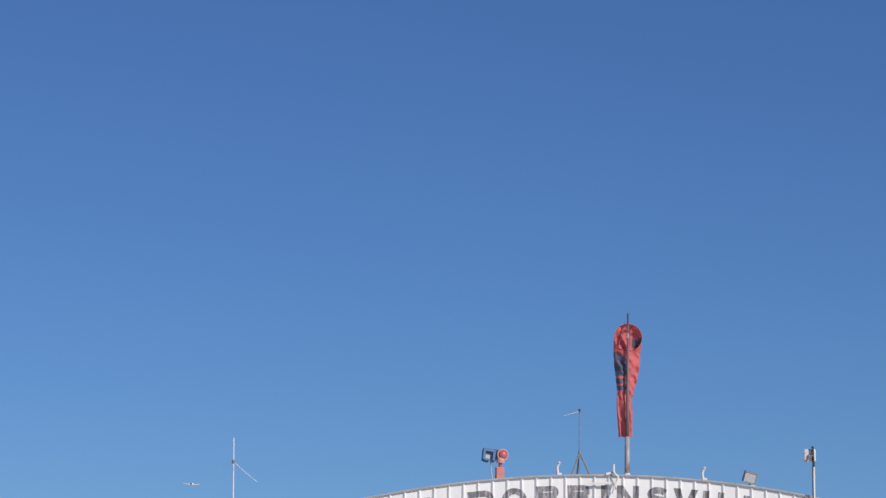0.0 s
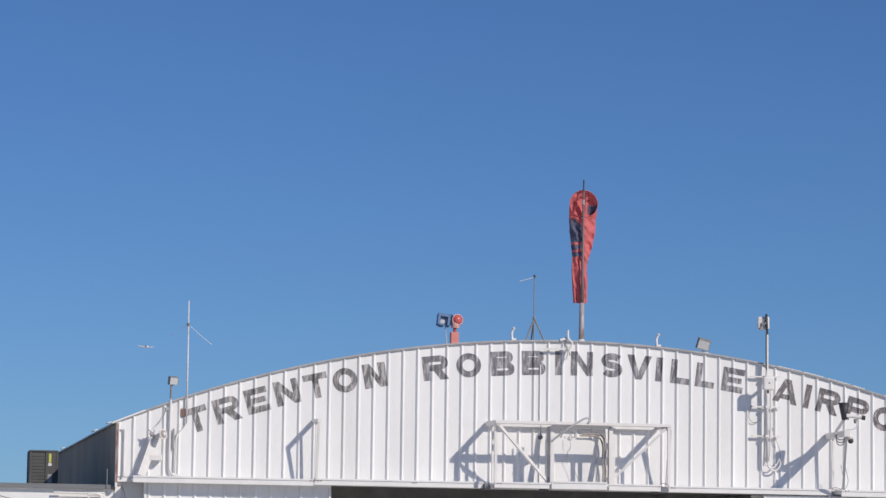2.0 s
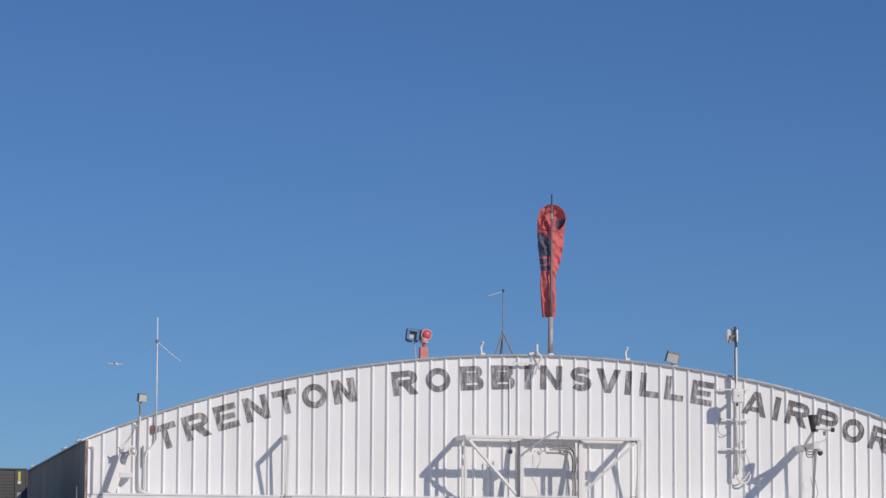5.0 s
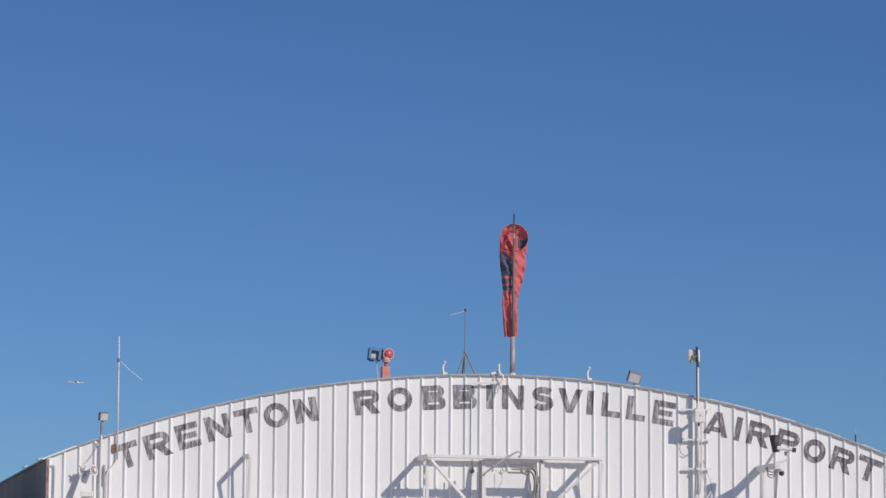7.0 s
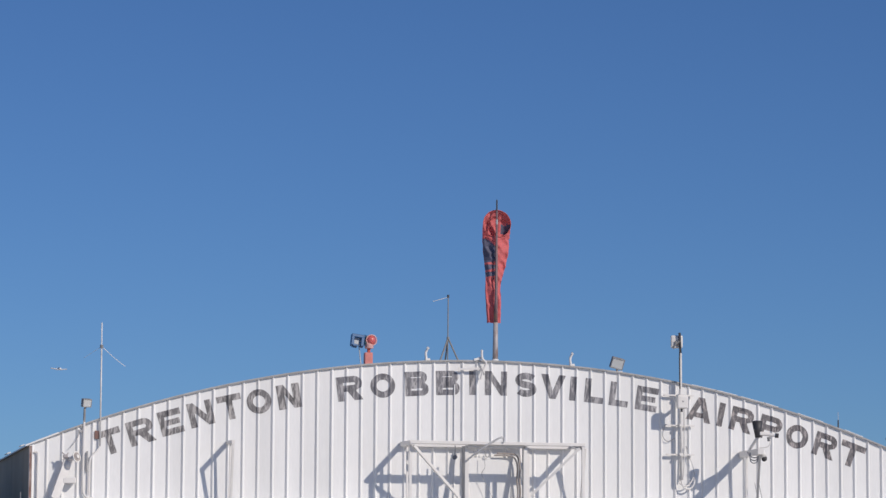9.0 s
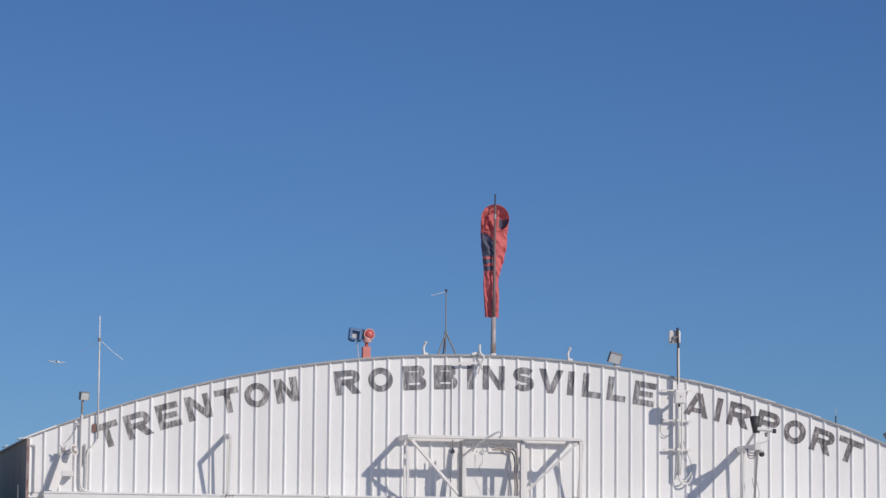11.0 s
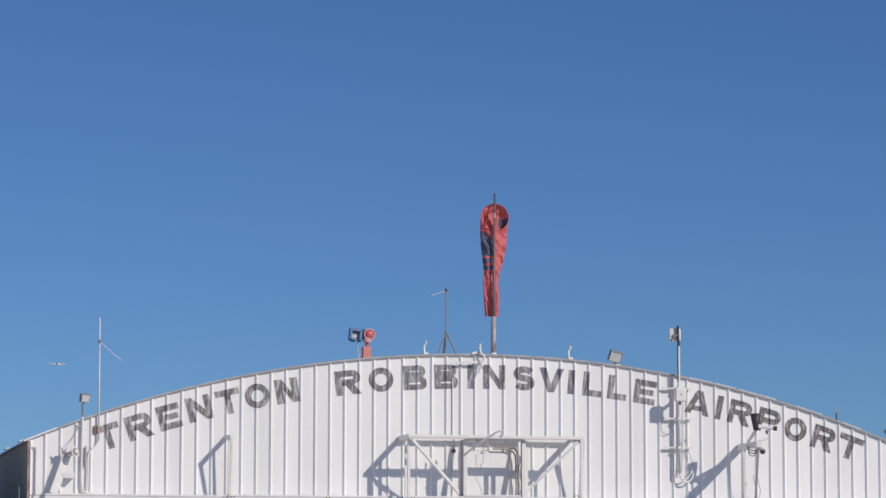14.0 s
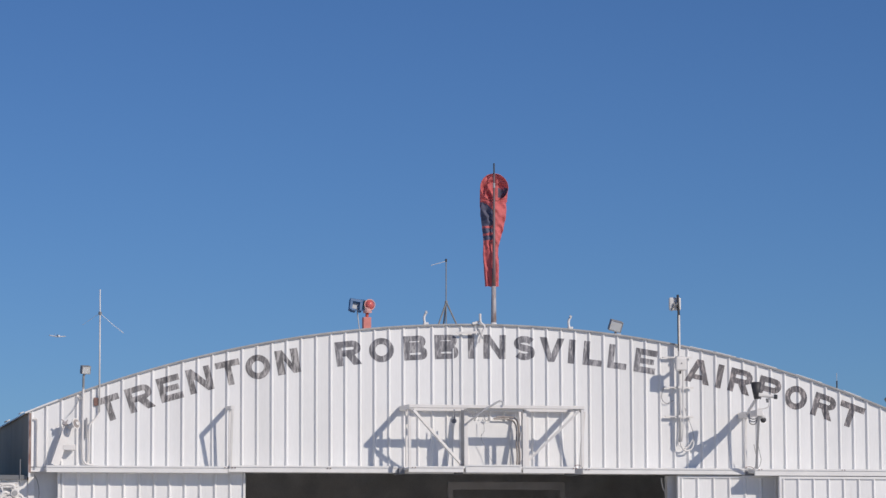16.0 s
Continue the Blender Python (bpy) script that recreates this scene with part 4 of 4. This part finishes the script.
gooseneck(-0.93, "small white bent vent pipe on the roof edge")
gooseneck(2.16, "small white vent pipe on the roof edge")
knot = thing("cable_mount", 0.18, -0.12, 6.9, "white cable mount hung over the roof edge", "cable mount")
part("upright", tube(bmesh.new(), bend([(0.17, -0.12, 7.47), (0.18, -0.12, 7.3), (0.26, -0.12, 7.2), (0.2, -0.12, 7.05), (0.15, -0.12, 6.86)]), 0.024), STEEL_WHITE, knot)
part("cross_arm", bar(bmesh.new(), (-0.32, -0.09, 7.06), (0.2, -0.12, 7.09), 0.03, 0.045), STEEL_WHITE, knot)
part("strap", bar(bmesh.new(), (0.12, -0.12, 7.15), (0.22, -0.13, 6.95), 0.03, 0.03), CABLE, knot)
part("wing", slab(bmesh.new(), Matrix.Translation((0.09, -0.06, 7.285)) @ Matrix.Rotation(radians(-15), 4, "Y"), 0.16, 0.05, 0.05, 0.01), TRIM, knot)
stick = thing("stub_antenna", 8.15, 0.5, 5.8, "short dark stub antenna on the roof", "antenna")
part("rod", tube(bmesh.new(), [(8.15, 0.5, 5.8), (8.153, 0.5, 6.21)], 0.015, 8), DARK, stick)
part("tip", tube(bmesh.new(), [(8.153, 0.5, 6.21), (8.153, 0.5, 6.38)], 0.006, 6), GALV, stick)

# ---- annex with its condenser ----
SET = 0.2
annex = thing("annex", -15, 0, 0, "low white annex with a grey fascia beside the hangar", "annex")
part("wall", block(bmesh.new(), (-24, SET - 0.02, 0), (-9.082, 12, 4.019)), WHITE, annex)
part("roof", block(bmesh.new(), (-24.1, SET - 0.1, 4.02), (-9.11, 12.1, 4.08)), ROOF, annex)
part("fascia", block(bmesh.new(), (-24.1, SET - 0.14, 4.015), (-9.13, SET - 0.101, 4.105), 0.006), FASCIA, annex)
part("gutter_pipe", tube(bmesh.new(), [(-9.25, SET - 0.16, 4.42), (-9.25, SET - 0.16, 3.9)], 0.009), GREY, annex)

unit = thing("condenser", -10.21, 4.0, 4.08, "grey air conditioning condenser on the annex roof", "air conditioner")
X0, X1, Y0, Y1, Z0, Z1 = -10.52, -9.91, 4.0, 4.69, 4.081, 4.94
part("body", block(bmesh.new(), (X0 + 0.02, Y0 + 0.02, Z0), (X1 - 0.02, Y1 - 0.02, Z1 - 0.03), 0.03), LOUVRE, unit)
for x in (X0, X1 - 0.05):
    for y in (Y0, Y1 - 0.05):
        part("corner_post", block(bmesh.new(), (x, y, Z0), (x + 0.05, y + 0.05, Z1 - 0.03), 0.012), UNIT, unit)
part("lid", block(bmesh.new(), (X0 - 0.002, Y0 - 0.002, Z1 - 0.03), (X1 + 0.002, Y1 + 0.002, Z1 + 0.01), 0.018), UNIT, unit)
part("service_panel", block(bmesh.new(), (X1 - 0.27, Y0 - 0.005, Z0), (X1 - 0.051, Y0 + 0.019, Z1 - 0.031), 0.004), UNIT, unit)
for k in range(11):
    z = Z0 + 0.05 + k * 0.068
    part("louvre", block(bmesh.new(), (X0 + 0.05, Y0 + 0.010, z), (X1 - 0.272, Y0 + 0.019, z + 0.061), 0.003), UNIT, unit)
part("energy_label", block(bmesh.new(), (X1 - 0.20, Y0 - 0.009, Z1 - 0.25), (X1 - 0.15, Y0 - 0.006, Z1 - 0.06)), YELLOW, unit)
part("rating_plate", block(bmesh.new(), (X1 - 0.21, Y0 - 0.009, Z1 - 0.32), (X1 - 0.14, Y0 - 0.006, Z1 - 0.26)), PAPER, unit)
part("lower_plate", block(bmesh.new(), (X1 - 0.22, Y0 - 0.009, Z1 - 0.68), (X1 - 0.13, Y0 - 0.006, Z1 - 0.5)), CABLE, unit)

wires = thing("service_cables", -9.6, -0.1, 3.7, "loose white and grey service cables on the annex wall", "cable")
for pts, r, mt in ((((-10.3, -0.12, 3.93), (-9.7, -0.12, 3.93), (-9.28, -0.12, 3.94)), 0.02, STEEL_WHITE),
                   (((-10.2, -0.13, 3.86), (-9.7, -0.13, 3.86), (-9.3, -0.13, 3.87)), 0.018, STEEL_WHITE),
                   (((-11.6, -0.1, 3.9), (-10.8, -0.1, 3.72), (-9.9, -0.1, 3.6), (-9.5, -0.1, 3.62)), 0.012, CABLE),
                   (((-10.6, -0.1, 3.75), (-10.0, -0.1, 3.70), (-9.6, -0.1, 3.66)), 0.012, CABLE),
                   (((-9.62, -0.14, 3.86), (-9.58, -0.16, 3.7), (-9.66, -0.2, 3.6), (-9.5, -0.2, 3.5)), 0.022, STEEL_WHITE),
                   (((-9.9, -0.14, 3.62), (-9.75, -0.2, 3.68), (-9.6, -0.22, 3.6), (-9.45, -0.2, 3.66), (-9.36, -0.2, 3.5)), 0.02, STEEL_WHITE),
                   (((-10.1, -0.14, 3.5), (-9.9, -0.22, 3.57), (-9.7, -0.2, 3.52), (-9.55, -0.2, 3.42)), 0.026, STEEL_WHITE),
                   (((-9.02, -0.04, 4.2), (-8.9, -0.05, 4.0), (-8.86, -0.05, 3.7), (-8.95, -0.05, 3.4)), 0.009, CABLE)):
    part("cable", tube(bmesh.new(), bend([(x, y + SET, z) for x, y, z in pts]), r), mt, wires)
valve = thing("pipe_fittings", -9.5, -0.15, 3.6, "white pipe elbows and a meter drum on the annex wall", "pipework")
part("drum", tube(bmesh.new(), [(-9.36, SET - 0.03, 3.74), (-9.36, SET - 0.22, 3.74)], 0.075, 14), STEEL_WHITE, valve)
part("drum_face", tube(bmesh.new(), [(-9.36, SET - 0.221, 3.74), (-9.36, SET - 0.228, 3.74)], 0.055, 14), CABLE, valve)
for pts in (((-9.36, -0.12, 3.83), (-9.38, -0.13, 3.9), (-9.50, -0.13, 3.92), (-9.62, -0.13, 3.90)), ((-9.44, -0.15, 3.72), (-9.56, -0.18, 3.76), (-9.66, -0.18, 3.68), (-9.80, -0.16, 3.72)), ((-9.28, -0.15, 3.72), (-9.2, -0.16, 3.66), (-9.18, -0.16, 3.5)), ((-9.5, -0.17, 3.66), (-9.62, -0.2, 3.55), (-9.75, -0.2, 3.60))):
    part("elbow", tube(bmesh.new(), bend([(x, y + SET, z) for x, y, z in pts]), 0.034, 10), STEEL_WHITE, valve)

# ---- light aircraft far off ----
ax, ay, az = 153.8, 1521.4, 127.8
plane = thing("light_aircraft", ax, ay, az, "small white low-wing light aircraft flying far off", "aircraft")
turn = Matrix.Translation((ax, ay, az)) @ Matrix.Scale(0.85, 4) @ Matrix.Rotation(radians(14), 4, "Z") @ Matrix.Rotation(radians(2), 4, "Y")


def set_out(bm):
    bmesh.ops.transform(bm, matrix=turn, verts=bm.verts)
    return bm


bm = tube(bmesh.new(), [(0, -3.2, 0), (0, -2.8, 0.02), (0, -1.5, 0.05), (0, 1.0, 0.1), (0, 4.2, 0.3)], 0.62, 12, 0.2)
part("fuselage", set_out(bm), AIRFRAME, plane, smooth=True)
for s in (-1, 1):
    bm = bmesh.new()
    a = [bm.verts.new((s * 0.4, y, z)) for y, z in ((-1.2, -0.3), (-0.2, 0.15), (0.7, -0.3), (-0.2, -0.55))]
    b = [bm.verts.new((s * 5.0, y, z)) for y, z in ((-0.9, 0.35), (-0.2, 0.65), (0.5, 0.35), (-0.2, 0.1))]
    for i in range(4):
        bm.faces.new((a[i], a[(i + 1) % 4], b[(i + 1) % 4], b[i]))
    bm.faces.new(a)
    bm.faces.new(b)
    part("wing", set_out(bm), AIRFRAME, plane)
bm = bmesh.new()
block(bm, (-1.6, 3.7, 0.28), (1.6, 4.3, 0.36))
part("tailplane", set_out(bm), AIRFRAME, plane)
part("fin", set_out(block(bmesh.new(), (-0.05, 3.5, 0.3), (0.05, 4.4, 1.6))), AIRFRAME, plane)
bm = bmesh.new()
bmesh.ops.create_uvsphere(bm, u_segments=12, v_segments=8, radius=0.6, matrix=Matrix.Translation((0, -0.6, 0.6)) @ Matrix.Diagonal((0.8, 1.8, 0.7, 1)))
part("canopy", set_out(bm), GREY, plane, smooth=True)
